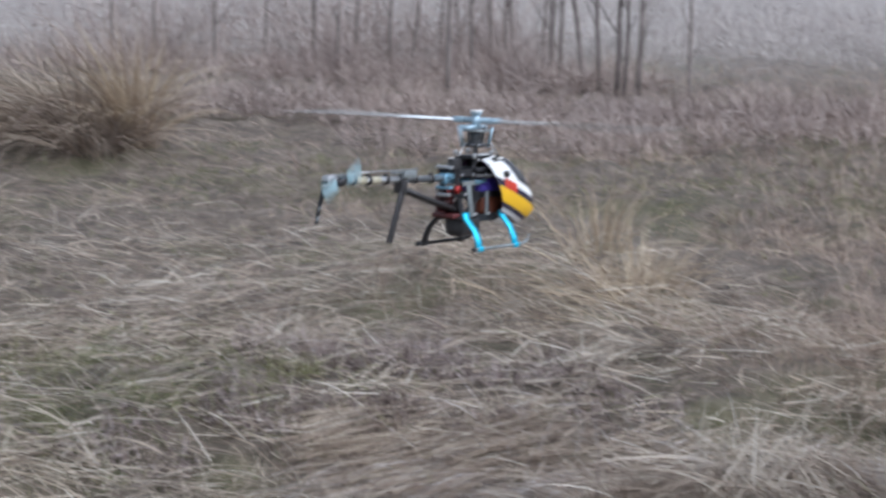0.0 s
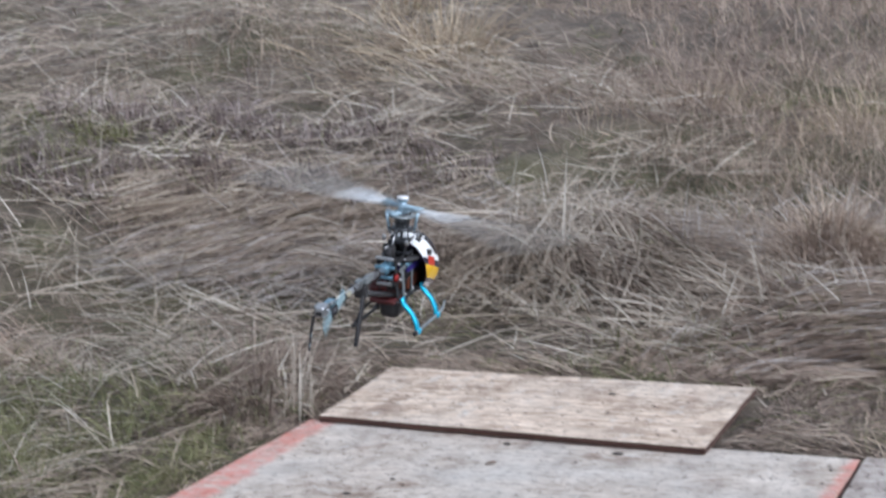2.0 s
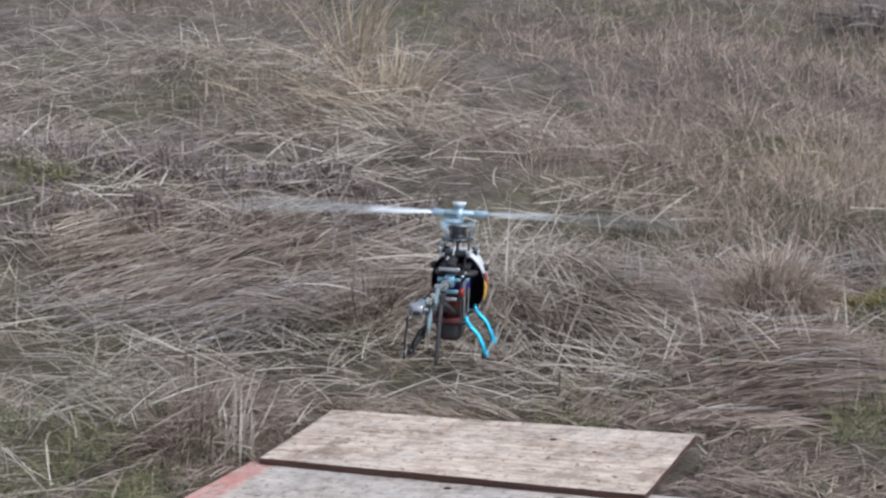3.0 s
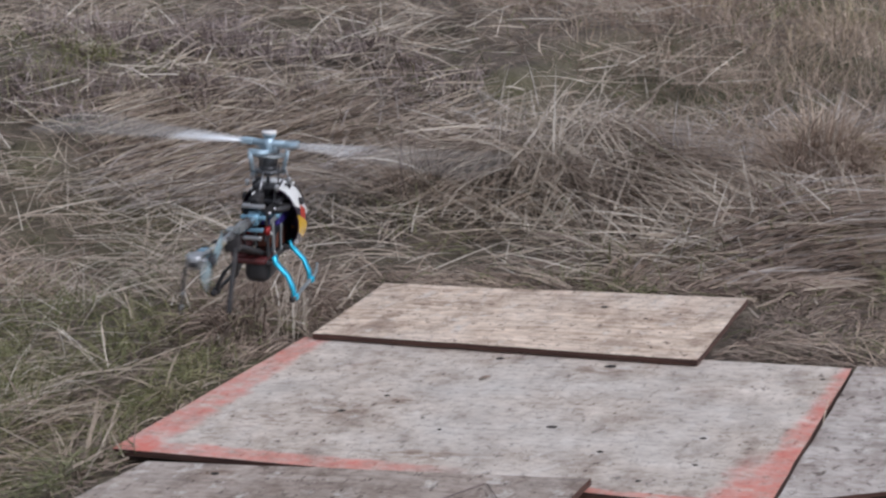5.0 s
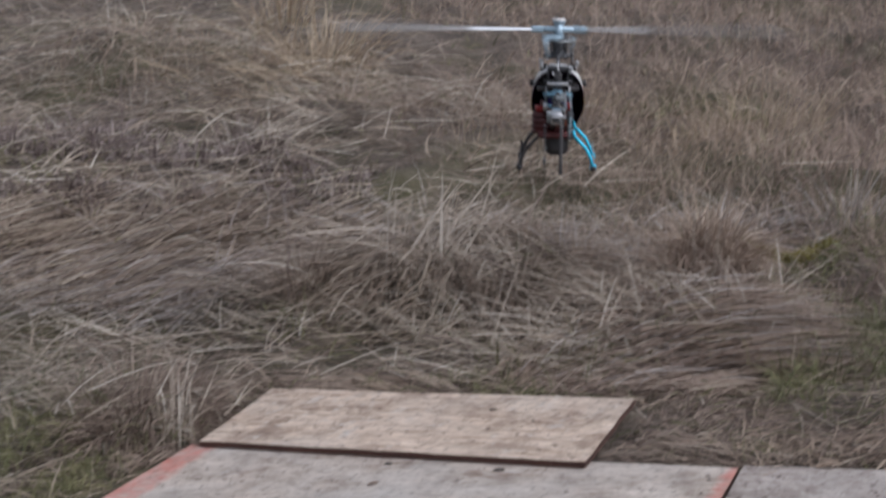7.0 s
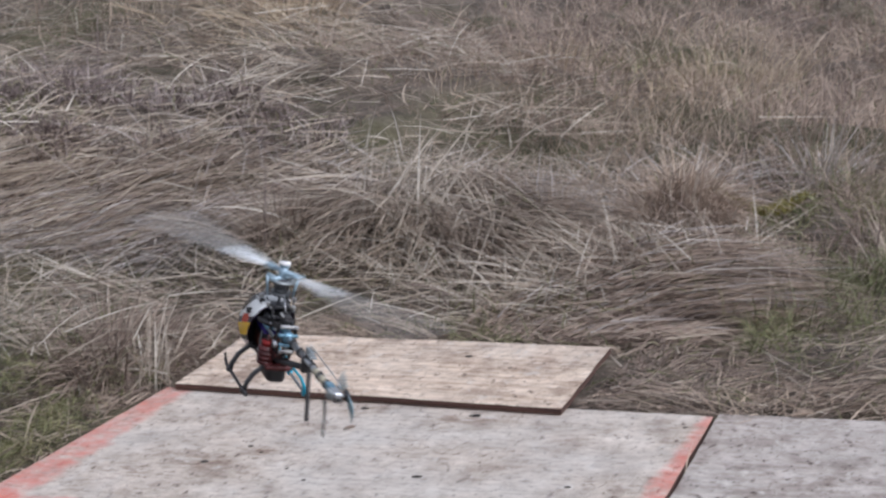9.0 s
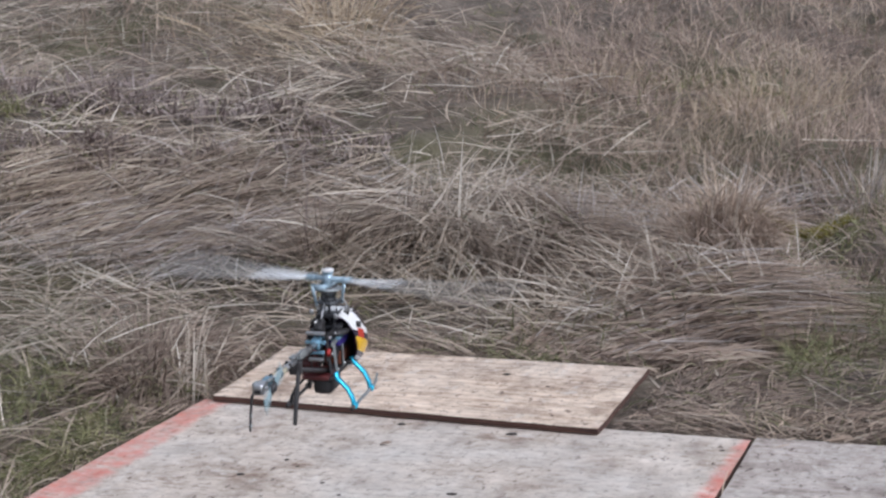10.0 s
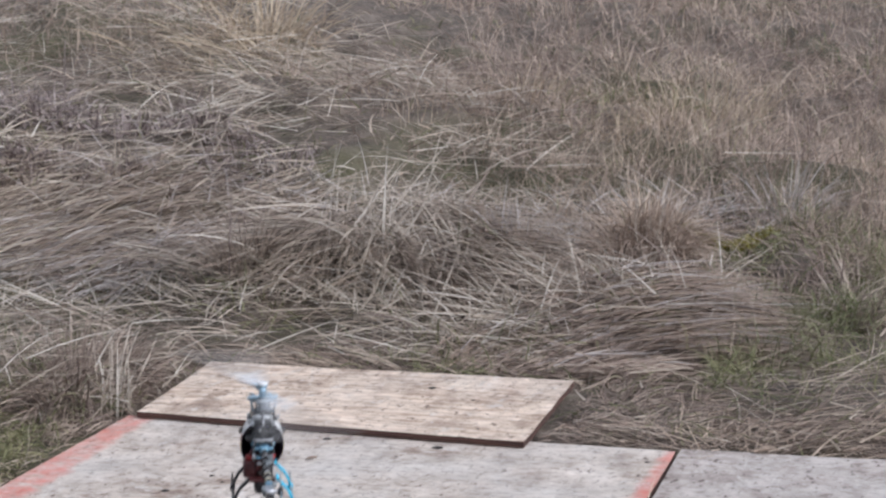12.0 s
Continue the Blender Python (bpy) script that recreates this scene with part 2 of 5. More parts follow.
def blade_paint():
    """Pale at the root, dark grey further out."""
    mat, nt, bsdf = nodes_of("two_tone_blade")
    co = nt.nodes.new("ShaderNodeTexCoord")
    xyz = nt.nodes.new("ShaderNodeSeparateXYZ")
    nt.links.new(co.outputs["Object"], xyz.inputs[0])
    ab = nt.nodes.new("ShaderNodeMath")
    ab.operation = "ABSOLUTE"
    nt.links.new(xyz.outputs["X"], ab.inputs[0])
    nt.links.new(ramp(nt, ab.outputs[0], ((0.0, (0.80, 0.83, 0.86)), (0.135, (0.80, 0.83, 0.86)), (0.15, (0.38, 0.37, 0.36)), (0.34, (0.34, 0.33, 0.32)))), bsdf.inputs["Base Color"])
    bsdf.inputs["Roughness"].default_value = 0.25
    return mat


BLADE = blade_paint()
DARK_BLADE = plain("pale_teal_blade", (0.26, 0.37, 0.41), 0.4, 0, 0.2, 60)


def canopy_paint():
    """White shell with a black swirl above, red and yellow flashes and dark and white stripes below."""
    mat, nt, bsdf = nodes_of("striped_canopy_paint")
    co = nt.nodes.new("ShaderNodeTexCoord")
    xyz = nt.nodes.new("ShaderNodeSeparateXYZ")
    nt.links.new(co.outputs["Object"], xyz.inputs[0])
    h = nt.nodes.new("ShaderNodeMath")
    h.operation = "MULTIPLY_ADD"
    nt.links.new(xyz.outputs["X"], h.inputs[0])
    h.inputs[1].default_value = 0.35
    nt.links.new(xyz.outputs["Z"], h.inputs[2])
    scaled = nt.nodes.new("ShaderNodeMapRange")
    scaled.inputs["From Min"].default_value, scaled.inputs["From Max"].default_value = 0.046, 0.186
    nt.links.new(h.outputs[0], scaled.inputs["Value"])
    white, dark, yellow, red = (0.88, 0.88, 0.87), (0.03, 0.025, 0.05), (0.85, 0.50, 0.02), (0.55, 0.05, 0.03)
    band = ramp(nt, scaled.outputs[0], ((0.0, white), (0.13, dark), (0.19, (0.6, 0.6, 0.62)), (0.235, dark), (0.30, yellow), (0.475, white), (0.90, white)), "CONSTANT")
    def step(source, lo, hi):
        m = nt.nodes.new("ShaderNodeMapRange")
        m.inputs["From Min"].default_value, m.inputs["From Max"].default_value = lo, hi
        nt.links.new(source, m.inputs["Value"])
        return m.outputs[0]

    def times(a, b):
        m = nt.nodes.new("ShaderNodeMath")
        m.operation = "MULTIPLY"
        nt.links.new(a, m.inputs[0])
        nt.links.new(b, m.inputs[1])
        return m.outputs[0]
    # flash above the yellow: red behind, dark ahead
    flash = times(step(scaled.outputs[0], 0.474, 0.478), step(scaled.outputs[0], 0.562, 0.558))
    band = mixed(nt, flash, band, dark)
    blob = times(times(step(scaled.outputs[0], 0.474, 0.478), step(scaled.outputs[0], 0.602, 0.596)), times(step(xyz.outputs["X"], 0.030, 0.033), step(xyz.outputs["X"], 0.073, 0.068)))
    band = mixed(nt, blob, band, red)
    # black windscreen: ahead of a slanted line, above a white stripe
    lean = nt.nodes.new("ShaderNodeMath")
    lean.operation = "MULTIPLY_ADD"
    nt.links.new(xyz.outputs["Z"], lean.inputs[0])
    lean.inputs[1].default_value = 0.9
    nt.links.new(xyz.outputs["X"], lean.inputs[2])
    fac = times(step(scaled.outputs[0], 0.645, 0.652), step(lean.outputs[0], 0.174, 0.176))
    nt.links.new(mixed(nt, fac, band, (0.025, 0.022, 0.03)), bsdf.inputs["Base Color"])
    bsdf.inputs["Roughness"].default_value = 0.25
    return mat


CANOPY = canopy_paint()


# ---------------------------------------------------------------- ground
def wavy(seed, lo, hi, n):
    """A smooth random field over the plan, about -1 to 1."""
    rng = np.random.RandomState(seed)
    ways, size, off = rng.uniform(0, 2 * np.pi, n), np.exp(rng.uniform(np.log(lo), np.log(hi), n)), rng.uniform(0, 6.28, n)
    amp = size / size.max()

    def field(x, y):
        total = 0.0
        for a, s, o, k in zip(ways, size, off, amp):
            total = total + k * np.sin((np.cos(a) * x + np.sin(a) * y) * 2 * np.pi / s + o)
        return total / np.sqrt((amp ** 2).sum() / 2) / 1.6
    return field


LUMPS, ROLLS, FLOW, PATCH, TANGLE = wavy(3, 0.35, 0.9, 14), wavy(5, 1.2, 4.0, 12), wavy(7, 1.0, 5.0, 12), wavy(9, 0.7, 3.0, 14), wavy(12, 0.25, 0.7, 14)
SHEET = pose(-1.01843, 0.00356, -0.09652, 0.22, -5.945, -26.894)  # the boards' own plane
SHEET_IN = np.array(SHEET.inverted())
# hummocks of matted grass: x, y, height, radius
HUMMOCKS = [(0.32, 2.5, 0.17, 0.42), (-0.22, 2.2, 0.08, 0.2), (1.25, 1.9, 0.10, 0.22), (-0.72, 1.05, 0.12, 0.28), (1.02, 1.32, 0.15, 0.32), (-2.0, 3.3, 0.18, 0.7),
            (2.1, 3.0, 0.14, 0.4), (-1.6, 1.3, 0.08, 0.4), (-5.3, 12.2, 0.30, 1.0), (1.4, 13.2, 0.25, 1.0), (0.4, 4.6, 0.12, 0.7), (-1.2, 6.0, 0.16, 0.9)]


def on_boards(x, y, margin):
    """Where the plan lies on a board, in the boards' own metres."""
    u = SHEET_IN[0, 0] * x + SHEET_IN[0, 1] * y + SHEET_IN[0, 3]
    v = SHEET_IN[1, 0] * x + SHEET_IN[1, 1] * y + SHEET_IN[1, 3]
    m = margin
    return (((u > 0.0 - m) & (u < 1.82 + m) & (v > -0.02 - m) & (v < 0.94 + m)) | ((u > 0.06 - m) & (u < 1.36 + m) & (v > 0.86 - m) & (v < 1.45 + m))
            | ((u > 0.1 - m) & (u < 1.39 + m) & (v > -0.47 - m) & (v < 0.02 + m)) | ((u > 1.83 - m) & (u < 2.7 + m) & (v > 0.02 + 0.5 * np.clip(u - 1.9, 0, 1) - m) & (v < 0.97 + m)))


def ground_z(x, y):
    r = np.hypot(x - 0.15, y - 0.1)
    w = np.clip(1.0 - (r - 1.9) / 1.7, 0, 1)
    w = w * w * (3 - 2 * w)
    level = 0.03 * np.where(y > 0, y, 0.0)
    z = w * (0.0946 * x - 0.0437 * y - 0.034) + (1 - w) * level
    off = np.clip((np.hypot(x - 0.1, y - 0.15) - 0.9) / 1.2, 0, 1)
    z = z + off * (0.035 * LUMPS(x, y) + 0.05 * ROLLS(x, y) + 0.022 * TANGLE(x, y))
    clear = np.clip(1.6 * off, 0, 1)
    for hx, hy, h, s in HUMMOCKS:
        z = z + clear * h * np.exp(-((x - hx) ** 2 + (y - hy) ** 2) / (s * s))
    return np.where(on_boards(x, y, 0.05), np.minimum(z, 0.0946 * x - 0.0437 * y - 0.03), z)


def grown(start, stop, first, rate):
    marks = [start]
    step = first
    while marks[-1] < stop:
        marks.append(marks[-1] + step)
        step *= rate
    return marks


def mesh_from(name, verts, quads, mat, smooth=True):
    me = bpy.data.meshes.new(name)
    nv, nq = len(verts), len(quads)
    me.vertices.add(nv)
    me.vertices.foreach_set("co", np.ascontiguousarray(verts, np.float32).ravel())
    me.loops.add(nq * 4)
    me.loops.foreach_set("vertex_index", np.ascontiguousarray(quads, np.int32).ravel())
    me.polygons.add(nq)
    me.polygons.foreach_set("loop_start", np.arange(0, nq * 4, 4, dtype=np.int32))
    me.polygons.foreach_set("use_smooth", np.full(nq, smooth))
    me.update(calc_edges=True)
    me.validate()
    me.materials.append(mat)
    return me


def ground():
    out = grown(3.4, 500, 0.1, 1.12)
    xs = np.array([-v for v in reversed(out)] + list(np.arange(-3.3, 3.35, 0.06)) + out)
    ys = np.array([-v for v in reversed(grown(1.6, 300, 0.1, 1.16))] + list(np.arange(-1.5, 5.0, 0.06)) + grown(5.05, 1500, 0.07, 1.045))
    X, Y = np.meshgrid(xs, ys)
    far = np.clip((np.hypot(X, Y) - 60) / 200, 0, 1)
    Z = ground_z(X, Y) * (1 - far) + far * 0.03 * np.clip(Y, 0, 400)
    idx = np.arange(X.size).reshape(X.shape)
    quads = np.stack([idx[:-1, :-1], idx[:-1, 1:], idx[1:, 1:], idx[1:, :-1]], -1).reshape(-1, 4)
    tagged(new("ground", mesh_from("ground", np.stack([X, Y, Z], -1).reshape(-1, 3), quads, SOIL)), "rough field of matted soil and dry grass, paled far off for haze", "ground", kind="structure")


ground()


# ---------------------------------------------------------------- grass
def blades(rng, x, y, az, el, length, bend, width, twist=0.5, lift=0.0, seg=4, free=False):
    """Strips that bend over as they grow; none of them dips under the ground."""
    n = len(x)
    behind = on_boards(x, y - 0.3, 0.05) | on_boards(x, y - 0.15, 0.05) | ((y > 0.2) & on_boards(x - 0.22, y - 0.1, 0.03))
    beside = np.where(on_boards(x, y, 0.34), np.where(behind, 0.75, 0.3), np.where(y < -0.3, 0.3, 1.0))
    beside = np.ones(n) if free else beside
    el, length, lift = el * beside, length * (0.4 + 0.6 * beside), lift * beside
    p = np.stack([x, y, ground_z(x, y) + lift], -1)
    roll = rng.uniform(-0.9, 0.9, n)
    curl = rng.normal(0, twist, n)
    rings = []
    for k in range(seg + 1):
        f = k / seg
        a, e = az + curl * f, el - bend * f
        d = np.stack([np.cos(e) * np.cos(a), np.cos(e) * np.sin(a), np.sin(e)], -1)
        side = np.stack([-np.sin(a) * np.cos(roll), np.cos(a) * np.cos(roll), np.sin(roll)], -1)
        w = (width * (1.0 - f ** 2.2) * 0.5 + 0.0003)[:, None]
        rings.append(np.stack([p - side * w, p + side * w], 1))
        p = p + d * (length / seg)[:, None]
        p[:, 2] = np.maximum(p[:, 2], ground_z(p[:, 0], p[:, 1]) + 0.004 + 0.3 * lift)
    verts = np.stack(rings, 1)
    keep = ~on_boards(p[:, 0], p[:, 1], -0.02)
    verts = verts[keep]
    n = len(verts)
    base = (np.arange(n) * (2 * seg + 2))[:, None, None] + 2 * np.arange(seg)[None, :, None]
    quads = (base + np.array([0, 1, 3, 2])[None, None]).reshape(-1, 4)
    return verts.reshape(-1, 3), quads


def joined(lots):
    verts, quads, at = [], [], 0
    for v, q in lots:
        verts.append(v), quads.append(q + at)
        at += len(v)
    return np.concatenate(verts), np.concatenate(quads)


def field_points(rng, n, near, far, power=1.0):
    """Plan points spread so that the density falls off with the distance from the near side of the field."""
    u = rng.uniform(0, 1, n)
    d = 1.0 / (1.0 / near + u ** power * (1.0 / far - 1.0 / near))
    x = -0.15 + rng.uniform(-1, 1, n) * (0.33 * d + 0.4)
    return x, d - 4.9, d


def grass(name, lots, mat, label, category="grass"):
    v, q = joined(lots)
    return tagged(new(name, mesh_from(name, v, q, mat)), label, category, kind="stuff")


def flow_at(x, y):
    return np.pi * (FLOW(x, y) > 0) + 0.75 * FLOW(x * 1.7 + 5, y * 1.7) + 0.35 * TANGLE(x, y)


GREEN_SPOTS = ((-1.15, 0.4, 0.55), (-1.4, 0.75, 0.6), (-1.3, -0.1, 0.4), (-0.95, 0.75, 0.3), (-1.75, 3.4, 0.45), (1.45, 0.72, 0.26), (1.75, 1.15, 0.45), (2.1, 1.5, 0.5), (0.47, 1.1, 0.22), (-0.23, 1.9, 0.16), (0.75, 2.15, 0.15), (-2.7, 2.9, 0.5), (-2.8, 3.8, 0.5),
               (0.2, 10.6, 1.2), (2.0, 10.8, 1.6), (-3.4, 11.2, 1.2), (1.9, 2.1, 0.3), (1.75, 4.6, 0.35), (-0.95, 0.85, 0.2))


def green_at(x, y):
    near = np.zeros(len(x))
    for sx, sy, r in GREEN_SPOTS:
        near = np.maximum(near, np.exp(-((x - sx) ** 2 + (y - sy) ** 2) / (r * r)))
    lush = 0.35 * np.clip((-0.6 - x) / 0.3, 0, 1) * (y < 1.6)
    return near * np.clip(0.6 + lush + 0.9 * TANGLE(x * 1.2, y * 1.2), 0.12 + lush, 1.1)


def mats():
    rng = np.random.RandomState(21)
    lots, warm = [], []
    for n, near, far in ((145000, 3.6, 11.0), (90000, 9.0, 26.0)):
        x, y, d = field_points(rng, n, near, far, 0.9)
        keep = ~on_boards(x, y, 0.0) & (np.hypot(x - 1.57, y - 1.95) > 0.18 * rng.uniform(0.6, 1.2, n))
        thin = 0.6 * PATCH(x, y) + 0.5 * TANGLE(x * 0.8, y * 0.8) > -0.32 + rng.normal(0, 0.16, n)
        keep &= (thin | (rng.uniform(0, 1, n) < 0.25)) & (rng.uniform(0, 1, n) > np.max([0.72 * green_at(x, y), 0.8 * np.exp(-((x + 0.78) ** 2 + (y - 1.0) ** 2) / 0.22), 0.35 * np.exp(-((x - 1.0) ** 2 + (y - 1.2) ** 2) / 0.12)]))
        x, y, d = x[keep], y[keep], d[keep]
        m = len(x)
        # the open side of the field carries finer, redder grass
        open_side = (x + 0.15) / d * 3.2 + 0.22 * (y - 3.2) + 0.45 * PATCH(x * 0.7, y * 0.7) + rng.normal(0, 0.4, m) > 0.6
        az = flow_at(x, y) + rng.normal(0, 0.55, m)
        wild = rng.uniform(0, 1, m) < 0.42
        az[wild] = rng.uniform(0, 2 * np.pi, wild.sum())
        el = np.radians(np.abs(rng.normal(10, 13, m)) + 18 * open_side)
        length = (0.06 + 0.34 * rng.uniform(0, 1, m) ** 1.7) * np.clip(0.8 + d / 30, 0.8, 1.4) * np.where(open_side, 0.55, 1.0)
        width = (0.0022 + 0.0056 * rng.uniform(0, 1, m) ** 2) * np.clip(d / 6.5, 0.8, 1.25) * np.where(open_side, 0.7, 1.0)
        lift = rng.uniform(0, 1, m) ** 1.7 * 0.10
        bend = el * rng.uniform(0.4, 1.7, m) + 0.03
        for pick, out in ((~open_side, lots), (open_side, warm)):
            out.append(blades(rng, x[pick], y[pick], az[pick], el[pick], length[pick], bend[pick], width[pick], 0.22, lift[pick]))
    # thinner cover of the rest of the field, beside and behind
    x, y = rng.uniform(-11, 11, 60000), rng.uniform(-12, 12, 60000)
    keep = ~((y > -1.2) & (np.abs(x + 0.15) < 0.33 * (y + 4.9) + 0.3)) & (rng.uniform(0, 1, 60000) < np.exp(-(x * x + y * y) / 90) + 0.25) & ~on_boards(x, y, 0.03)
    x, y = x[keep], y[keep]
    m = len(x)
    lots.append(blades(rng, x, y, flow_at(x, y) + rng.normal(0, 0.7, m), np.radians(rng.uniform(0, 40, m)), rng.uniform(0.15, 0.5, m), rng.uniform(0, 0.8, m), rng.uniform(0.005, 0.012, m), 0.3, rng.uniform(0, 0.05, m), 3))
    grass("matted_grass", lots, STRAW, "long dry straw-coloured grass flattened in tangled swathes")
    grass("fine_grass", warm, RUSSET, "fine russet dry grass on the open field")
    # separate pale stems that lie criss-cross on the mat
    x, y, d = field_points(rng, 19000, 4.6, 13.0, 0.8)
    keep = ~on_boards(x, y, 0.2) & (TANGLE(x * 0.5, y * 0.5) > -0.3 + rng.normal(0, 0.4, len(x))) & ((x + 0.15) / d < 0.16 - 0.03 * np.clip(y - 3, 0, 6)) & (rng.uniform(0, 1, len(x)) > np.maximum(0.8 * green_at(x, y), 0.92 * np.exp(-((x + 0.78) ** 2 + (y - 1.0) ** 2) / 0.25)))
    x, y, d = x[keep], y[keep], d[keep]
    m = len(x)
    el = np.radians(np.clip(rng.normal(14, 14, m), -2, 60))
    lots = [blades(rng, x, y, flow_at(x, y) + rng.normal(0, 0.7, m) + 3.14 * (rng.uniform(0, 1, m) < 0.3), el, rng.uniform(0.1, 0.42, m), el * rng.uniform(0.2, 1.4, m), rng.uniform(0.0025, 0.0048, m) * np.clip(d / 6, 0.8, 1.3), 0.08, 0.03 + 0.07 * rng.uniform(0, 1, m))]
    grass("fallen_stems", lots, STEM, "pale dry stems lying criss-cross on the grass")


def standing():
    """Thin upright stalks, thicker on the open side of the field."""
    rng = np.random.RandomState(33)
    x, y, d = field_points(rng, 80000, 5.0, 30.0, 0.8)
    keep = ~on_boards(x, y, 0.05) & (y > 1.4) & (np.hypot(x - 1.63, y - 1.95) > 0.3)
    side = np.clip((x / d) * 4 + 0.2 + 0.6 * PATCH(x * 0.6, y * 0.6 + 3) + (y - 4) * 0.06, 0.03, 1)
    keep &= rng.uniform(0, 1, len(x)) < side
    x, y, d = x[keep], y[keep], d[keep]
    m = len(x)
    el = np.radians(rng.normal(54, 20, m))
    lots = [blades(rng, x, y, rng.uniform(0, 6.283, m), el, rng.uniform(0.07, 0.26, m), rng.uniform(0.1, 1.2, m), rng.uniform(0.0014, 0.0036, m) * np.clip(d / 6, 0.8, 2.6), 0.3)]
    grass("standing_grass", lots, RUSSET, "thin upright russet stalks of dry grass")


def litter():
    """Short broken straw round the plywood."""
    rng = np.random.RandomState(37)
    x, y = rng.uniform(-1.5, 2.4, 60000), rng.uniform(-1.0, 1.5, 60000)
    keep = ~on_boards(x, y, 0.0) & on_boards(x, y, 0.38) & (rng.uniform(0, 1, 60000) < 0.62 - 0.35 * green_at(x, y))
    x, y = x[keep], y[keep]
    m = len(x)
    pale = rng.uniform(0, 1, m) < 0.6
    for mat, pick, label in ((RUSSET, pale, "short russet broken straw round the plywood"), (BROWN, ~pale, "short brown broken straw round the plywood")):
        k = pick.sum()
        grass("straw_litter", [blades(rng, x[pick], y[pick], flow_at(x[pick], y[pick]) + rng.normal(0, 0.8, k), np.radians(np.abs(rng.normal(16, 14, k))), rng.uniform(0.04, 0.20, k), rng.uniform(0.1, 0.7, k), rng.uniform(0.002, 0.0042, k), 0.3, 0.03 * rng.uniform(0, 1, k), 3)], mat, label)


def greens():
    rng = np.random.RandomState(44)
    x, y, d = field_points(rng, 220000, 3.7, 18.0, 0.9)
    keep = (rng.uniform(0, 1, len(x)) < 0.03 + 0.72 * green_at(x, y)) & ~on_boards(x, y, 0.01)
    x, y, d = x[keep], y[keep], d[keep]
    m = len(x)
    lots = [blades(rng, x, y, rng.uniform(0, 6.283, m), np.radians(rng.normal(40, 20, m)), rng.uniform(0.04, 0.15, m), rng.uniform(0.3, 1.5, m), rng.uniform(0.002, 0.0042, m) * np.clip(d / 6, 0.8, 2.0), 0.4, rng.uniform(0.02, 0.075, m))]
    grass("green_grass", lots, GREEN, "short green grass growing through the dry mat")


def tuft(name, x, y, spread, height, n, lean, mat, label, seed, upright=62, width=0.004, droop=1.4):
    """A clump whose blades fan out of one root and droop."""
    rng = np.random.RandomState(seed)
    r, a = spread * np.sqrt(rng.uniform(0, 1, n)) * 0.6, rng.uniform(0, 6.283, n)
    bx, by = x + r * np.cos(a), y + r * np.sin(a)
    combed = 0.1 if upright < 40 else 0.6
    az = np.where(rng.uniform(0, 1, n) < combed, a, lean + rng.normal(0, 0.45, n))
    el = np.radians(np.clip(rng.normal(upright, 16, n), 5, 88))
    v, q = blades(rng, bx, by, az, el, height * rng.uniform(0.5, 1.45, n), rng.uniform(0.2, droop, n), width * (0.6 + 1.3 * rng.uniform(0, 1, n) ** 2), 0.2, 0.0, 5, y > 0.6)
    return tagged(new(name, mesh_from(name, v, q, mat)), label, "grass clump", kind="stuff")


def moss():
    rng = np.random.RandomState(8)
    lots = []
    for mx, my, r, n in ((1.56, 1.98, 0.10, 1000), (1.70, 2.06, 0.06, 300)):
        a, s = rng.uniform(0, 6.283, n), r * np.sqrt(rng.uniform(0, 1, n))
        lots.append(blades(rng, mx + s * np.cos(a) * 1.5, my + s * np.sin(a), rng.uniform(0, 6.283, n), np.radians(rng.normal(60, 15, n)), rng.uniform(0.02, 0.05, n), rng.uniform(0, 1, n), rng.uniform(0.003, 0.006, n), 0.2, 0.085))
    grass("moss_patch", lots, MOSS, "yellow-green moss cushion among dry grass", "moss")


mats()
standing()
litter()
greens()
moss()
tuft("grass_clump", 1.25, 1.86, 0.26, 0.25, 1500, -1.4, RUSSET, "russet clump of drooping dry grass with bare stems", 1, 62, 0.0034, 3.0)
tuft("grass_clump", 1.22, 1.72, 0.20, 0.22, 60, 1.6, STEM, "pale bare stems rising from a russet clump", 19, 72, 0.0042, 0.5)
tuft("grass_clump", -0.22, 2.2, 0.16, 0.24, 420, -1.7, BROWN, "brown arching clump of dry grass", 2, 62, 0.0036, 2.4)
tuft("grass_clump", -0.76, 1.08, 0.36, 0.20, 1700, 0.4, BROWN, "rounded brown grass mound beside the plywood", 4, 40, 0.0034, 2.8)
tuft("grass_clump", -0.62, 0.92, 0.12, 0.24, 38, 1.2, STEM, "pale upright stems beside the plywood", 16, 66, 0.0042, 0.7)
tuft("grass_clump", -1.16, -0.02, 0.16, 0.22, 420, 1.0, STRAW, "straw clump beside the plywood corner", 6, 58)
tuft("grass_clump", 1.95, 2.45, 0.22, 0.24, 110, 0.6, GREY_STEM, "grey clump of dead stems", 7, 60)
tuft("grass_clump", 0.85, 2.3, 0.16, 0.22, 240, 1.2, GREY_STEM, "silvery clump of dead stems", 17, 60)
tuft("grass_clump", -1.62, 1.6, 0.36, 0.28, 600, 3.3, RUSSET, "low brown sprawl of dry grass", 8, 30)
tuft("grass_clump", 1.9, 1.25, 0.24, 0.22, 300, 0.0, STRAW, "dry grass clump at the edge of the plywood", 9, 45)
tuft("grass_clump", 1.80, 4.0, 0.60, 0.18, 120, 0.3, REED, "golden upright grass on the open field", 18, 72, 0.004)
tuft("grass_clump", 2.05, 4.4, 0.55, 0.22, 260, 0.3, REED, "fringe of golden grass on the open field", 22, 66, 0.0032, 1.0)
tuft("grass_clump", 1.15, 4.7, 0.50, 0.18, 160, 0.3, REED, "low golden grass on the open field", 23, 62, 0.003, 1.0)
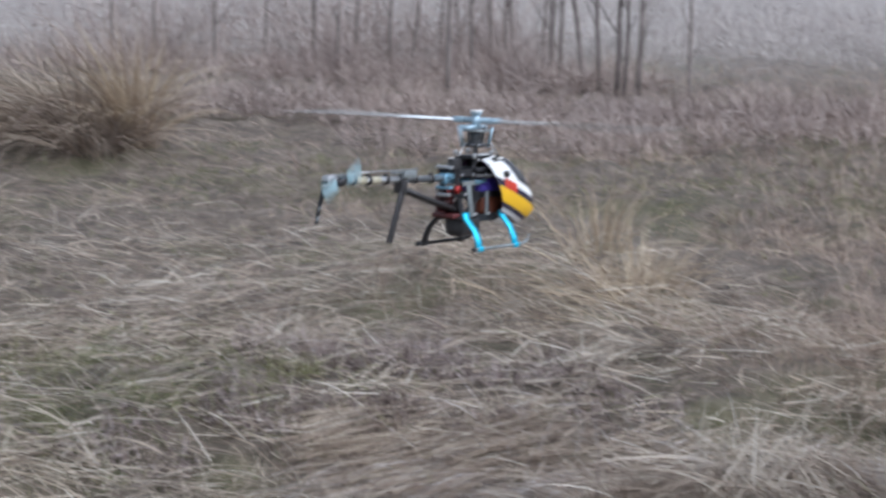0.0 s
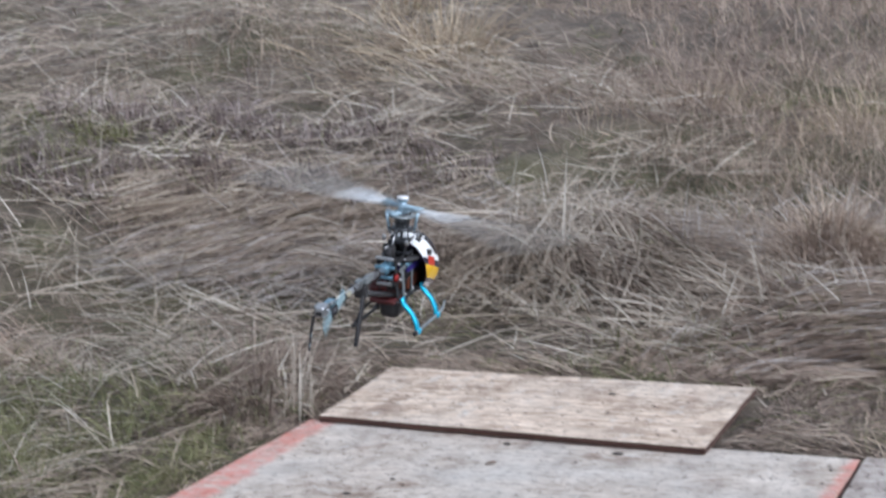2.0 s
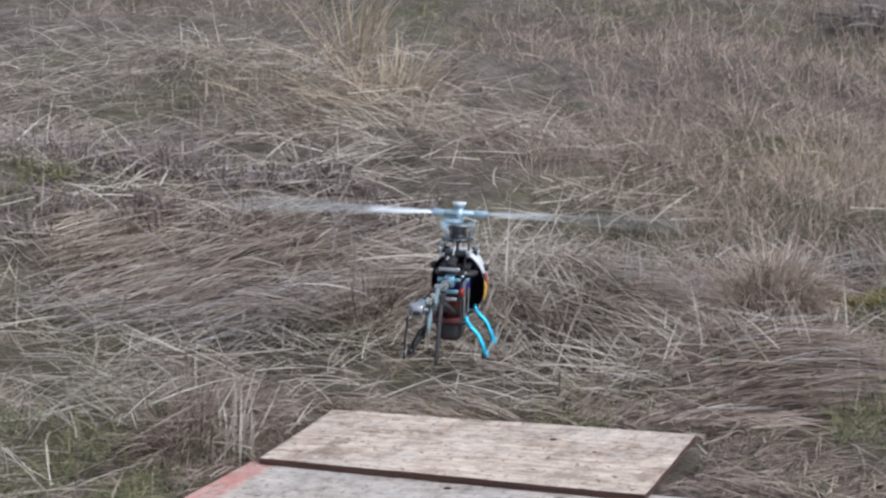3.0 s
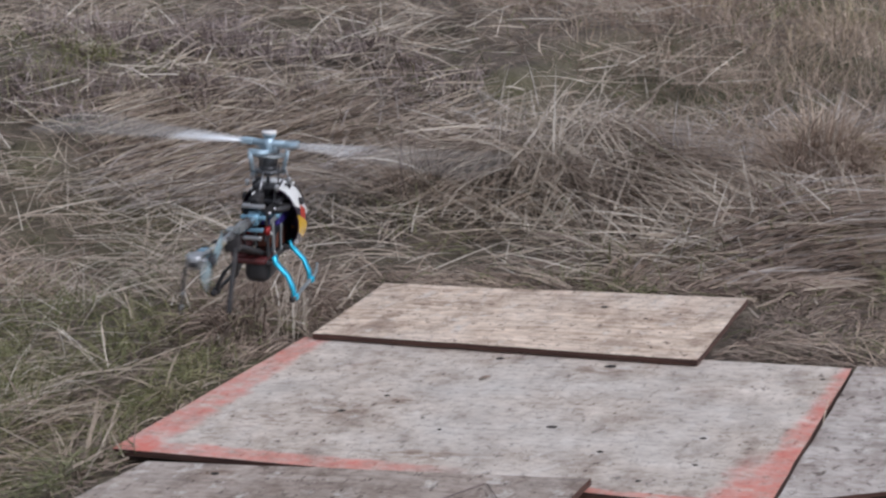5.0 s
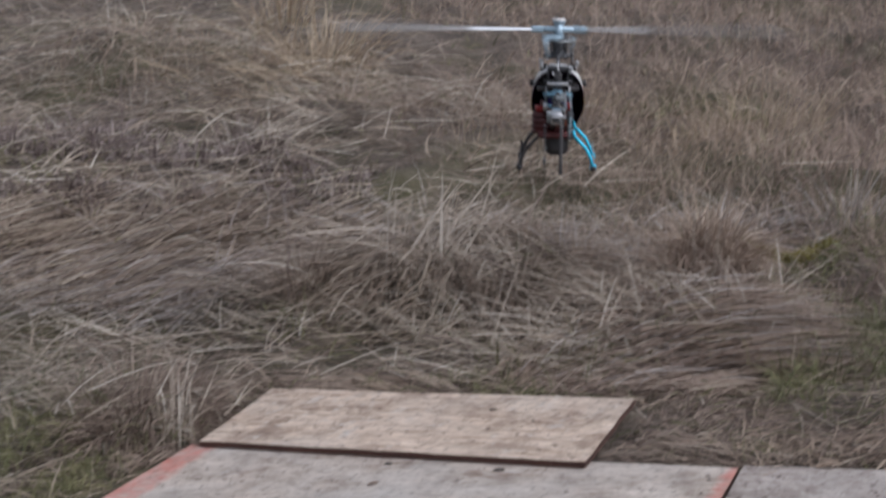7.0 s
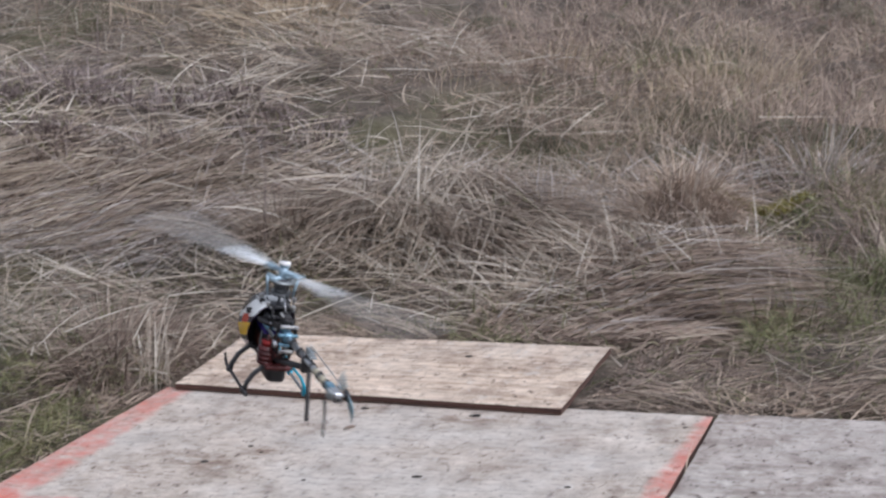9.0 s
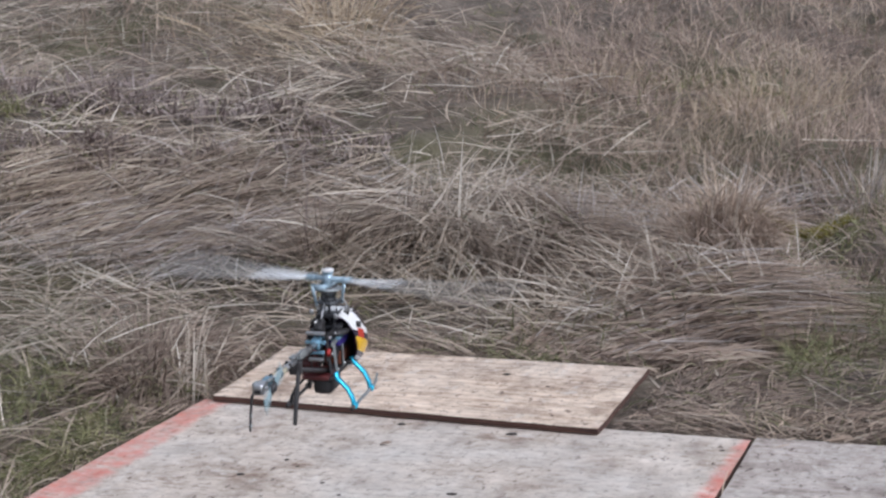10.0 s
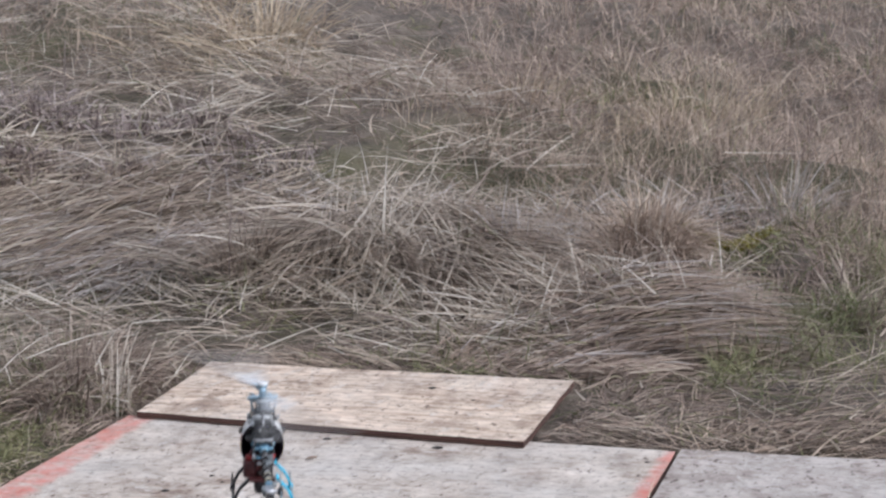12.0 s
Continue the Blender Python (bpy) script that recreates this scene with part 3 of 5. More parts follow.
tuft("grass_clump", 3.5, 8.6, 0.7, 0.42, 70, 0.3, STEM, "tall pale stalks standing before a dark bush", 24, 80, 0.005, 0.4)
tuft("grass_clump", -0.40, 7.6, 0.40, 0.44, 110, 0.3, REED, "tall golden stalks standing in the field", 10, 74, 0.007)
tuft("grass_clump", -0.15, 6.2, 0.5, 0.34, 260, 0.2, REED, "golden stalks leaning in the field", 11, 58, 0.006)
tuft("tall_grass_clump", -5.2, 12.1, 0.80, 0.85, 900, 3.7, STRAW, "slumped heap of pale brown dry reeds", 12, 46, 0.012, 2.2)
tuft("tall_grass_clump", -5.0, 11.8, 0.60, 0.90, 500, 4.0, STRAW, "pale dry reeds slumped over the heap", 21, 44, 0.011, 2.0)
tuft("tall_grass_clump", -4.66, 12.0, 0.26, 0.98, 320, 3.9, REED, "pointed sheaf of dry reeds drooping to one side", 13, 72, 0.012, 1.7)
tuft("tall_grass_clump", -4.56, 12.0, 0.10, 1.0, 50, 2.6, STRAW, "thin point of dry reeds", 20, 80, 0.012, 0.5)
tuft("tall_grass_clump", -6.1, 12.3, 1.1, 0.75, 1000, 3.6, STRAW, "low heap of pale brown dry reeds", 14, 42, 0.012, 2.2)


def crossing(x, y, rx, ry, n, label, seed, mat=STEM):
    """Straight loose stems that lean on a mound every way."""
    rng = np.random.RandomState(seed)
    a, r = rng.uniform(0, 6.283, n), np.sqrt(rng.uniform(0, 1, n))
    el = np.radians(np.abs(rng.normal(16, 16, n)))
    v, q = blades(rng, x + rx * r * np.cos(a), y + ry * r * np.sin(a), rng.uniform(0, 6.283, n), el, rng.uniform(0.10, 0.34, n), el * rng.uniform(0.1, 0.9, n), rng.uniform(0.0026, 0.005, n), 0.06, rng.uniform(0.05, 0.13, n), 3)
    tagged(new("loose_stems", mesh_from("loose_stems", v, q, mat)), label, "dry stems", kind="stuff")


def combed(x, y, rx, ry, root, n, size, mat, label, seed, spread=0.35, flat=0.0, width=0.0042, rise=0.10, arch=0.0):
    """Long strands that fall over a mound, away from a root place or, with flat, all one way."""
    rng = np.random.RandomState(seed)
    a, r = rng.uniform(0, 6.283, n), np.sqrt(rng.uniform(0, 1, n))
    px, py = x + rx * r * np.cos(a), y + ry * r * np.sin(a)
    way = flat + arch * (px - x) / rx if root is None else np.arctan2(py - root[1], px - root[0])
    el = np.radians(np.abs(rng.normal(9, 9, n)))
    v, q = blades(rng, px, py, way + rng.normal(0, spread, n), el, rng.uniform(*size, n), el * rng.uniform(0.6, 2.4, n) + 0.05, width * (0.5 + rng.uniform(0, 1, n) ** 2), 0.14, rise * rng.uniform(0, 1, n) ** 1.4, 5)
    tagged(new("combed_grass", mesh_from("combed_grass", v, q, mat)), label, "grass", kind="stuff")


combed(0.30, 2.40, 0.50, 0.42, (0.32, 3.0), 2600, (0.18, 0.50), STRAW, "heap of long dry grass fallen over a mound", 71)
combed(0.60, 2.10, 0.34, 0.36, (0.20, 2.75), 1100, (0.20, 0.45), BROWN, "brown strands combed down the side of the grass heap", 72, 0.2)
combed(0.22, 2.20, 0.42, 0.34, (0.42, 3.1), 150, (0.25, 0.55), STEM, "long pale stems laid over the grass heap", 73, 0.55, 0.0, 0.005, 0.14)
combed(0.95, 1.14, 0.56, 0.36, None, 2600, (0.16, 0.40), RUSSET, "mound of fine dry grass combed over behind the plywood", 74, 0.2, 0.18, 0.0032, 0.09, -0.85)
combed(0.95, 1.14, 0.52, 0.34, None, 1400, (0.18, 0.42), BROWN, "brown strands in the combed mound", 81, 0.2, 0.18, 0.0034, 0.06, -0.85)
combed(0.98, 1.16, 0.50, 0.32, None, 420, (0.16, 0.40), GREY_STEM, "grey strands lying over the combed mound", 75, 0.25, 0.2, 0.0036, 0.11, -0.85)
combed(-0.78, 2.80, 0.85, 0.42, None, 1700, (0.25, 0.60), STRAW, "swathe of long pale grass laid one way", 76, 0.16, 0.72, 0.0036)
combed(-0.85, 2.75, 0.85, 0.45, None, 1100, (0.20, 0.55), BROWN, "brown strands in the flattened swathe", 77, 0.2, 0.66, 0.0036)
combed(-0.95, 2.45, 0.75, 0.30, None, 750, (0.20, 0.50), GREY_STEM, "grey strands in the flattened swathe", 82, 0.2, 0.62, 0.0036)
combed(-0.55, 1.00, 0.26, 0.26, (-0.85, 1.35), 500, (0.15, 0.34), BROWN, "brown strands drooping towards the plywood", 78, 0.3)
combed(-0.35, 5.2, 0.60, 0.60, None, 240, (0.22, 0.50), REED, "golden dry grass leaning in the field", 79, 0.4, 2.5, 0.005, 0.25)
combed(1.35, 2.55, 0.35, 0.22, None, 260, (0.12, 0.34), GREY_STEM, "silvery dead stems lying behind a russet clump", 80, 0.5, 0.9)
tuft("grass_clump", 0.12, 2.12, 0.36, 0.44, 80, 0.9, STEM, "long straight stems propped on the grass heap", 25, 38, 0.0062, 0.25)
tuft("grass_clump", 0.45, 2.05, 0.36, 0.40, 70, 2.3, STEM, "straight pale stems crossing on the grass heap", 26, 32, 0.0058, 0.25)
crossing(0.30, 2.0, 0.45, 0.35, 200, "pale loose stems crossing on a mound of dry grass", 61)
crossing(1.05, 1.40, 0.50, 0.30, 240, "pale loose stems crossing behind the plywood", 62)
crossing(-0.72, 1.1, 0.35, 0.25, 150, "pale loose stems crossing beside the plywood", 63)
crossing(1.3, 2.4, 0.5, 0.5, 220, "grey loose stems crossing among dry clumps", 64, GREY_STEM)
crossing(-0.3, 2.9, 0.9, 0.5, 260, "grey loose stems crossing on the flattened grass", 65, GREY_STEM)


def stalk(x, y, dx, height, girth, mat, label, seed):
    """One bare dry stem, slightly bent, with a few drooping stubs of leaves."""
    rng = random.Random(seed)
    bm = bmesh.new()
    z = float(ground_z(np.array([x]), np.array([y]))[0])
    pts = [Vector((x + dx * f + rng.uniform(-1, 1) * 0.012 * (0 < f < 1), y + rng.uniform(-0.02, 0.02) * f, z - 0.02 + height * f)) for f in (0, 0.25, 0.5, 0.75, 1.0)]
    tube(bm, pts, [girth, girth * 0.95, girth * 0.85, girth * 0.7, girth * 0.4], 5)
    for k in (1, 2, 3):
        a = rng.uniform(0, 6.283)
        out = Vector((math.cos(a), math.sin(a) * 0.5, 0.7)) * height * 0.12
        tube(bm, [pts[k], pts[k] + out, pts[k] + out * 1.6 - Vector((0, 0, height * 0.07))], [girth * 0.5, girth * 0.4, girth * 0.15], 4)
    tagged(part("dry_stalk", bm, mat, None), label, "dry stalk")


# ---------------------------------------------------------------- brush and bare trees
def brush(name, spots, mat, label, seed):
    rng = np.random.RandomState(seed)
    lots = []
    for x, y, rx, ry, h, n in spots:
        a, r = rng.uniform(0, 6.283, n), np.sqrt(rng.uniform(0, 1, n))
        lots.append(blades(rng, x + rx * r * np.cos(a), y + ry * r * np.sin(a), rng.uniform(0, 6.283, n), np.radians(np.clip(rng.normal(44, 26, n), 2, 89)), h * rng.uniform(0.4, 1.2, n), rng.uniform(-0.2, 1.5, n), rng.uniform(0.005, 0.013, n), 0.9, rng.uniform(0, 0.3, n) * h))
    return grass(name, lots, mat, label, "brush")


brush("bramble_brush", ((0.6, 15.5, 1.2, 0.9, 0.42, 2200), (2.0, 14.6, 1.3, 0.8, 0.55, 2600), (3.6, 15.2, 1.1, 0.9, 0.5, 1800), (-0.8, 16.5, 0.9, 0.7, 0.35, 1000)), BRUSH, "low tangle of grey leafless brambles", 51)
brush("red_brush", ((-4.4, 21.5, 1.2, 0.9, 0.5, 1500), (-4.5, 22.0, 0.5, 0.5, 0.8, 400), (-2.6, 20.6, 1.5, 0.9, 0.5, 1800), (-2.2, 21.2, 0.6, 0.5, 0.9, 500), (-1.0, 19.8, 1.2, 0.8, 0.6, 1300), (-6.5, 22.5, 1.7, 1.0, 0.5, 1300), (-7.4, 23, 0.6, 0.5, 0.8, 400), (-9.0, 23.0, 1.9, 1.0, 0.6, 1400)), BRUSH, "reddish grey leafless undergrowth below the saplings", 52)
brush("thicket", ((-6.8, 25.5, 3.2, 1.2, 1.9, 1100), (-3.6, 23.5, 1.8, 1.0, 1.5, 700), (-2.2, 22.5, 0.7, 0.6, 1.6, 260)), BRUSH, "thin reddish grey twigs of a leafless thicket", 57)
brush("low_scrub", ((-3.5, 16.5, 2.2, 1.2, 0.5, 3000), (-1.5, 14.0, 1.6, 1.0, 0.35, 1800), (0.8, 13.2, 1.6, 0.8, 0.3, 1600)), BRUSH, "low grey dead scrub on the field", 53)
brush("dead_weeds", ((-1.6, 3.1, 0.5, 0.25, 0.10, 900), (-0.95, 3.3, 0.35, 0.2, 0.10, 500), (-1.5, 4.1, 0.6, 0.4, 0.14, 1300), (-0.7, 3.9, 0.4, 0.25, 0.12, 600), (-0.2, 3.5, 0.3, 0.2, 0.10, 350), (-2.3, 2.6, 0.4, 0.25, 0.10, 500)), TWIG, "dark litter of dead broken weeds", 55)
brush("dark_bush", ((4.2, 9.2, 0.9, 0.6, 0.5, 2600),), TWIG, "dark leafless bush at the field edge", 56)
# grey stem colour carries the haze of the distance here
brush("far_field_grass", ((-4, 34, 16, 11, 0.5, 16000), (6, 30, 6, 8, 0.45, 9000)), GREY_STEM, "dry grass of the field beyond the trees, greyed for haze", 54)


def tube(bm, points, radii, sides=6):
    """A tapered tube through points."""
    rings = []
    for k, p in enumerate(points):
        d = (points[min(k + 1, len(points) - 1)] - points[max(k - 1, 0)]).normalized()
        a = d.orthogonal().normalized()
        b = d.cross(a)
        rings.append([bm.verts.new(p + radii[k] * (math.cos(t) * a + math.sin(t) * b)) for t in (2 * math.pi * s / sides for s in range(sides))])
    for r0, r1 in zip(rings, rings[1:]):
        for s in range(sides):
            bm.faces.new((r0[s], r0[(s + 1) % sides], r1[(s + 1) % sides], r1[s]))
    bm.faces.new(list(reversed(rings[0])))
    bm.faces.new(rings[-1])


def part(name, bm, material, parent, label="", smooth=True):
    me = bpy.data.meshes.new(name)
    bmesh.ops.recalc_face_normals(bm, faces=bm.faces)
    for f in bm.faces:
        f.smooth = smooth
    bm.to_mesh(me)
    bm.free()
    me.materials.append(material)
    ob = new(name, me)
    ob.parent = parent
    return tagged(ob, label)


def sapling(x, y, height, girth, lean, seed):
    """A bare young tree: one bent stem with ascending whips that fork once."""
    rng = random.Random(seed)
    ob = new("sapling", None)
    ob.location = (x, y, float(ground_z(np.array([x]), np.array([y]))[0]) - 0.03)
    stem = bmesh.new()
    pts, p, d = [], Vector((0, 0, 0)), Vector((lean, rng.uniform(-0.05, 0.05), 1)).normalized()
    steps = 9
    for k in range(steps + 1):
        pts.append(p.copy())
        d = (d + Vector((rng.uniform(-0.06, 0.06), rng.uniform(-0.06, 0.06), 0.03))).normalized()
        p = p + d * height / steps
    rad = [girth * (1 - 0.88 * k / steps) for k in range(steps + 1)]
    tube(stem, pts, rad)
    part("trunk", stem, BARK, ob)
    for k in range(1, steps):
        for _ in range(rng.randint(1, 3) if k > 1 else 1):
            twigs = bmesh.new()
            a, rise = rng.uniform(0, 6.283), rng.uniform(0.9, 2.0)
            way = Vector((math.cos(a), math.sin(a), rise)).normalized()
            size, q, line = height * rng.uniform(0.08, 0.24) * (1.15 - k / steps), pts[k].lerp(pts[k + 1], rng.random()), []
            for s in range(5):
                line.append(q.copy())
                way = (way + Vector((rng.uniform(-0.15, 0.15), rng.uniform(-0.15, 0.15), 0.12))).normalized()
                q = q + way * size / 4
            g = rad[k] * 0.42
            tube(twigs, line, [g, g * 0.75, g * 0.55, g * 0.38, g * 0.2], 4)
            for s in (1, 2, 3):
                b = rng.uniform(0, 6.283)
                w2 = (way + Vector((math.cos(b), math.sin(b), 0.4)) * 0.7).normalized()
                tube(twigs, [line[s], line[s] + w2 * size * 0.22, line[s] + w2 * size * 0.42 + Vector((0, 0, size * 0.08))], [g * 0.4, g * 0.28, g * 0.12], 4)
            part("branch", twigs, BARK, ob)
    return tagged(ob, "bare grey sapling with thin ascending branches", "tree", "saplings along the field edge")


for k, (sx, sy, sh, sg, sl) in enumerate((
        (-6.28, 22.5, 4.4, 0.035, 0.0), (-5.56, 22.6, 4.0, 0.025, 0.03), (-4.9, 23.0, 4.2, 0.03, -0.02), (-4.4, 21.9, 4.6, 0.035, 0.02), (-4.3, 22.7, 4.2, 0.03, 0.05), (-3.7, 22.3, 4.6, 0.035, 0.0), (-3.42, 22.3, 4.0, 0.03, 0.06),
        (-2.61, 19.7, 4.8, 0.05, 0.0), (-2.41, 20.9, 4.2, 0.035, -0.04), (-2.22, 21.9, 4.6, 0.04, 0.0), (-2.05, 21.9, 4.2, 0.035, 0.05), (-1.89, 21.9, 4.4, 0.035, -0.05), (-1.31, 20.2, 4.4, 0.04, -0.03), (-1.25, 20.2, 4.0, 0.03, 0.07),
        (-0.86, 19.8, 4.4, 0.04, -0.06), (-0.67, 19.4, 4.2, 0.035, 0.02), (-0.45, 19.0, 4.6, 0.04, 0.05), (-0.36, 19.0, 3.8, 0.03, 0.12), (-0.19, 18.8, 4.2, 0.04, 0.10), (0.43, 18.6, 3.4, 0.028, 0.05), (-7.4, 23.4, 4.2, 0.03, 0.02), (-8.2, 24.0, 4.4, 0.03, -0.03), (-3.1, 23.6, 4.4, 0.03, -0.02), (-2.9, 24.4, 4.6, 0.03, 0.02), (-1.6, 23.8, 4.4, 0.03, 0.0), (-5.2, 24.6, 4.4, 0.03, 0.03))):
    sapling(sx, sy, sh, sg, sl, 100 + k)


for k, (px, py, dx, ph, pg, pm, pl) in enumerate((
        (-0.40, 7.82, -0.05, 0.34, 0.007, REED, "golden upright dry stalk"), (-0.16, 6.5, -0.03, 0.36, 0.007, REED, "golden upright dry stalk"),
        (-0.22, 5.9, -0.30, 0.20, 0.006, REED, "pale golden stalk leaning far over"), (-1.13, 6.36, -0.38, 0.06, 0.006, STEM, "pale stalk lying on the grass"),
        (-0.80, 3.17, 0.05, 0.19, 0.0045, STEM, "pale bent dry stalk"), (-0.76, 3.19, -0.03, 0.17, 0.004, STEM, "pale bent dry stalk"),
        (-0.27, 2.03, 0.0, 0.42, 0.003, TWIG, "thin brown upright stalk"), (-1.04, 3.65, 0.01, 0.50, 0.0035, TWIG, "thin brown upright stalk"),
        (1.27, 1.74, 0.01, 0.40, 0.003, STEM, "thin pale upright stalk"), (1.92, 2.41, 0.05, 0.28, 0.004, STEM, "pale upright dry stalk"),
        (-0.85, 8.75, -0.34, 0.58, 0.006, REED, "tall golden stalk leaning over"), (0.15, 1.64, 0.16, 0.34, 0.0035, STEM, "long pale stalk leaning on the heap"),
        (0.10, 1.98, 0.20, 0.36, 0.0035, STEM, "long pale stalk leaning on the heap"), (-0.66, 0.83, 0.04, 0.22, 0.0032, STEM, "pale stalk beside the plywood"),
        (-0.71, 0.78, 0.12, 0.18, 0.0032, STEM, "pale stalk beside the plywood"), (-1.45, 2.9, 0.02, 0.24, 0.0035, STEM, "pale upright dry stalk"))):
    stalk(px, py, dx, ph, pg, pm, pl, 300 + k)


# ---------------------------------------------------------------- plywood sheets
def sheet(name, corners, lift, thick, mat, label, knots=(), cells=(28, 14), warp=0.004, seed=0.0):
    """A sheet of plywood from its four corners in the boards' plane, anticlockwise from the near left one; lift: the height of each."""
    ob = new(name, None)
    ob.matrix_world = SHEET
    bm = bmesh.new()
    nu, nv = cells
    c = [Vector((*corners[k], lift[k])) for k in range(4)]
    grids = []
    for drop in (0.0, thick):
        rows = []
        for j in range(nv + 1):
            v = j / nv
            row = []
            for i in range(nu + 1):
                u = i / nu
                p = (c[0] * (1 - u) + c[1] * u) * (1 - v) + (c[3] * (1 - u) + c[2] * u) * v
                ragged = 0.004 * noise.noise(Vector((p.x * 9, p.y * 9, seed)))
                if j in (0, nv):
                    p.y += ragged
                if i in (0, nu):
                    p.x += ragged
                p.z += warp * noise.noise(Vector((p.x * 1.6, p.y * 1.6, seed + 4))) - drop
                row.append(bm.verts.new(p))
            rows.append(row)
        grids.append(rows)
    top, low = grids
    for j in range(nv):
        for i in range(nu):
            bm.faces.new((top[j][i], top[j][i + 1], top[j + 1][i + 1], top[j + 1][i]))
            bm.faces.new((low[j + 1][i], low[j + 1][i + 1], low[j][i + 1], low[j][i]))
    rim = [(0, i) for i in range(nu)] + [(j, nu) for j in range(nv)] + [(nv, i) for i in range(nu, 0, -1)] + [(j, 0) for j in range(nv, 0, -1)]
    for a, b in zip(rim, rim[1:] + rim[:1]):
        bm.faces.new((low[a[0]][a[1]], low[b[0]][b[1]], top[b[0]][b[1]], top[a[0]][a[1]])).material_index = 1
    panel = part("panel", bm, mat, ob, smooth=False)
    panel.data.materials.append(EDGE)
    rng = random.Random(int(seed) + 5)
    for kx, ky, size in knots:
        kb = bmesh.new()
        u, v = (kx - c[0].x) / (c[1].x - c[0].x), (ky - c[0].y) / (c[3].y - c[0].y)
        flat = (c[0].z * (1 - u) + c[1].z * u) * (1 - v) + (c[3].z * (1 - u) + c[2].z * u) * v
        z = flat + warp * noise.noise(Vector((kx * 1.6, ky * 1.6, seed + 4)))
        ring = [kb.verts.new((kx + size * (1 + rng.uniform(-0.25, 0.25)) * math.cos(a), ky + 0.75 * size * (1 + rng.uniform(-0.25, 0.25)) * math.sin(a), z + 0.0008)) for a in (6.283 * k / 10 for k in range(10))]
        mid = kb.verts.new((kx, ky, z + 0.002))
        foot = [kb.verts.new((p.co.x, p.co.y, z - 0.003)) for p in ring]
        for k in range(10):
            kb.faces.new((ring[k], ring[(k + 1) % 10], mid))
            kb.faces.new((foot[k], foot[(k + 1) % 10], ring[(k + 1) % 10], ring[k]))
        part("knot", kb, KNOT, ob)
    return tagged(ob, label, "plywood sheet", "plywood sheets of the landing pad")


PLY_MAIN = plywood("grey_plywood", (0.36, 0.305, 0.265), (0.49, 0.43, 0.38), (0.60, 0.545, 0.495), (("X", 0.0, 0.115, -1, 2), ("Y", -0.02, 0.055, -1, 0.95), ("X", 1.85, -0.075, -1, 2), ("Y", -0.03, 0.022, 1.3, 3), ("X", 1.86, -0.14, -1, 0.20)), 0.75, 1.0, 1.5, ((0.50, 0.36, 0.12, 0.08), (0.62, 0.47, 0.10, 0.05), (0.30, 0.25, 0.12, 0.08), (1.1, 0.80, 0.16, 0.05), (0.9, 0.10, 0.25, 0.05)))
PLY_BACK = plywood("tan_plywood", (0.34, 0.235, 0.17), (0.60, 0.49, 0.40), (0.76, 0.66, 0.565), (), 0.25, 17.0, 9.0, ((0.37, 1.25, 0.22, 0.12), (0.27, 1.10, 0.13, 0.07), (0.12, 1.0, 0.10, 0.06), (0.93, 1.30, 0.10, 0.04)))
PLY_FRONT = plywood("brown_plywood", (0.19, 0.15, 0.13), (0.33, 0.275, 0.24), (0.41, 0.355, 0.32), (), 0.3, 31.0, 5.0, ((0.75, -0.30, 0.16, 0.05), (0.40, -0.13, 0.08, 0.03)))
PLY_RIGHT = plywood("pale_plywood", (0.25, 0.215, 0.195), (0.41, 0.365, 0.34), (0.51, 0.475, 0.45), (), 0.5, 47.0, 2.5)
sheet("plywood_sheet", ((-0.012, -0.034), (1.856, -0.034), (1.793, 0.934), (0.034, 0.935)), (0, 0, 0, 0), 0.018, PLY_MAIN, "large weathered grey plywood sheet with red-orange painted edges",
      ((0.761, 0.847, 0.013), (1.117, 0.837, 0.016), (1.143, 0.354, 0.014), (0.845, 0.279, 0.007), (1.565, 0.354, 0.009), (0.569, 0.496, 0.009), (0.757, 0.353, 0.007), (0.496, 0.36, 0.012),
       (1.337, 0.217, 0.009), (1.603, 0.182, 0.007), (0.624, 0.454, 0.007), (1.738, 0.835, 0.007), (1.50, 0.06, 0.008)), seed=1.0)
sheet("plywood_sheet", ((0.082, 0.912), (1.369, 0.871), (1.330, 1.444), (0.050, 1.446)), (0.022, 0.022, 0.022, 0.022), 0.018, PLY_BACK, "smaller tan plywood sheet lying behind the large one",
      ((0.914, 1.295, 0.014), (1.086, 1.205, 0.008)), seed=2.0)
sheet("plywood_sheet", ((0.085, -0.475), (1.40, -0.40), (1.40, 0.002), (0.145, -0.088)), (0.0, 0.018, 0.020, -0.002), 0.018, PLY_FRONT, "brown-grey plywood offcut in front of the large sheet",
      ((0.397, -0.136, 0.013), (0.706, -0.316, 0.014), (0.793, -0.285, 0.016), (1.083, -0.26, 0.009)), seed=3.0)
sheet("plywood_sheet", ((1.858, 0.012), (2.72, 0.44), (2.68, 0.995), (1.803, 0.952)), (-0.006, 0.0, 0.0, -0.004), 0.012, PLY_RIGHT, "pale weathered plywood sheet with a torn near edge", (), warp=0.008, seed=4.0)


def lying_stem(points, girth, label, mat):
    bm = bmesh.new()
    pts = [SHEET @ Vector(p) for p in points]
    tube(bm, pts, [girth * (1 - 0.5 * k / (len(pts) - 1)) for k in range(len(pts))], 5)
    ob = part("fallen_twig", bm, mat, None)
    tagged(ob, label, "twig")


lying_stem(((1.155, -0.085, 0.021), (1.10, -0.18, 0.02), (1.02, -0.28, 0.018), (0.92, -0.36, 0.015)), 0.0022, "thin dark dry stem lying on the plywood", TWIG)
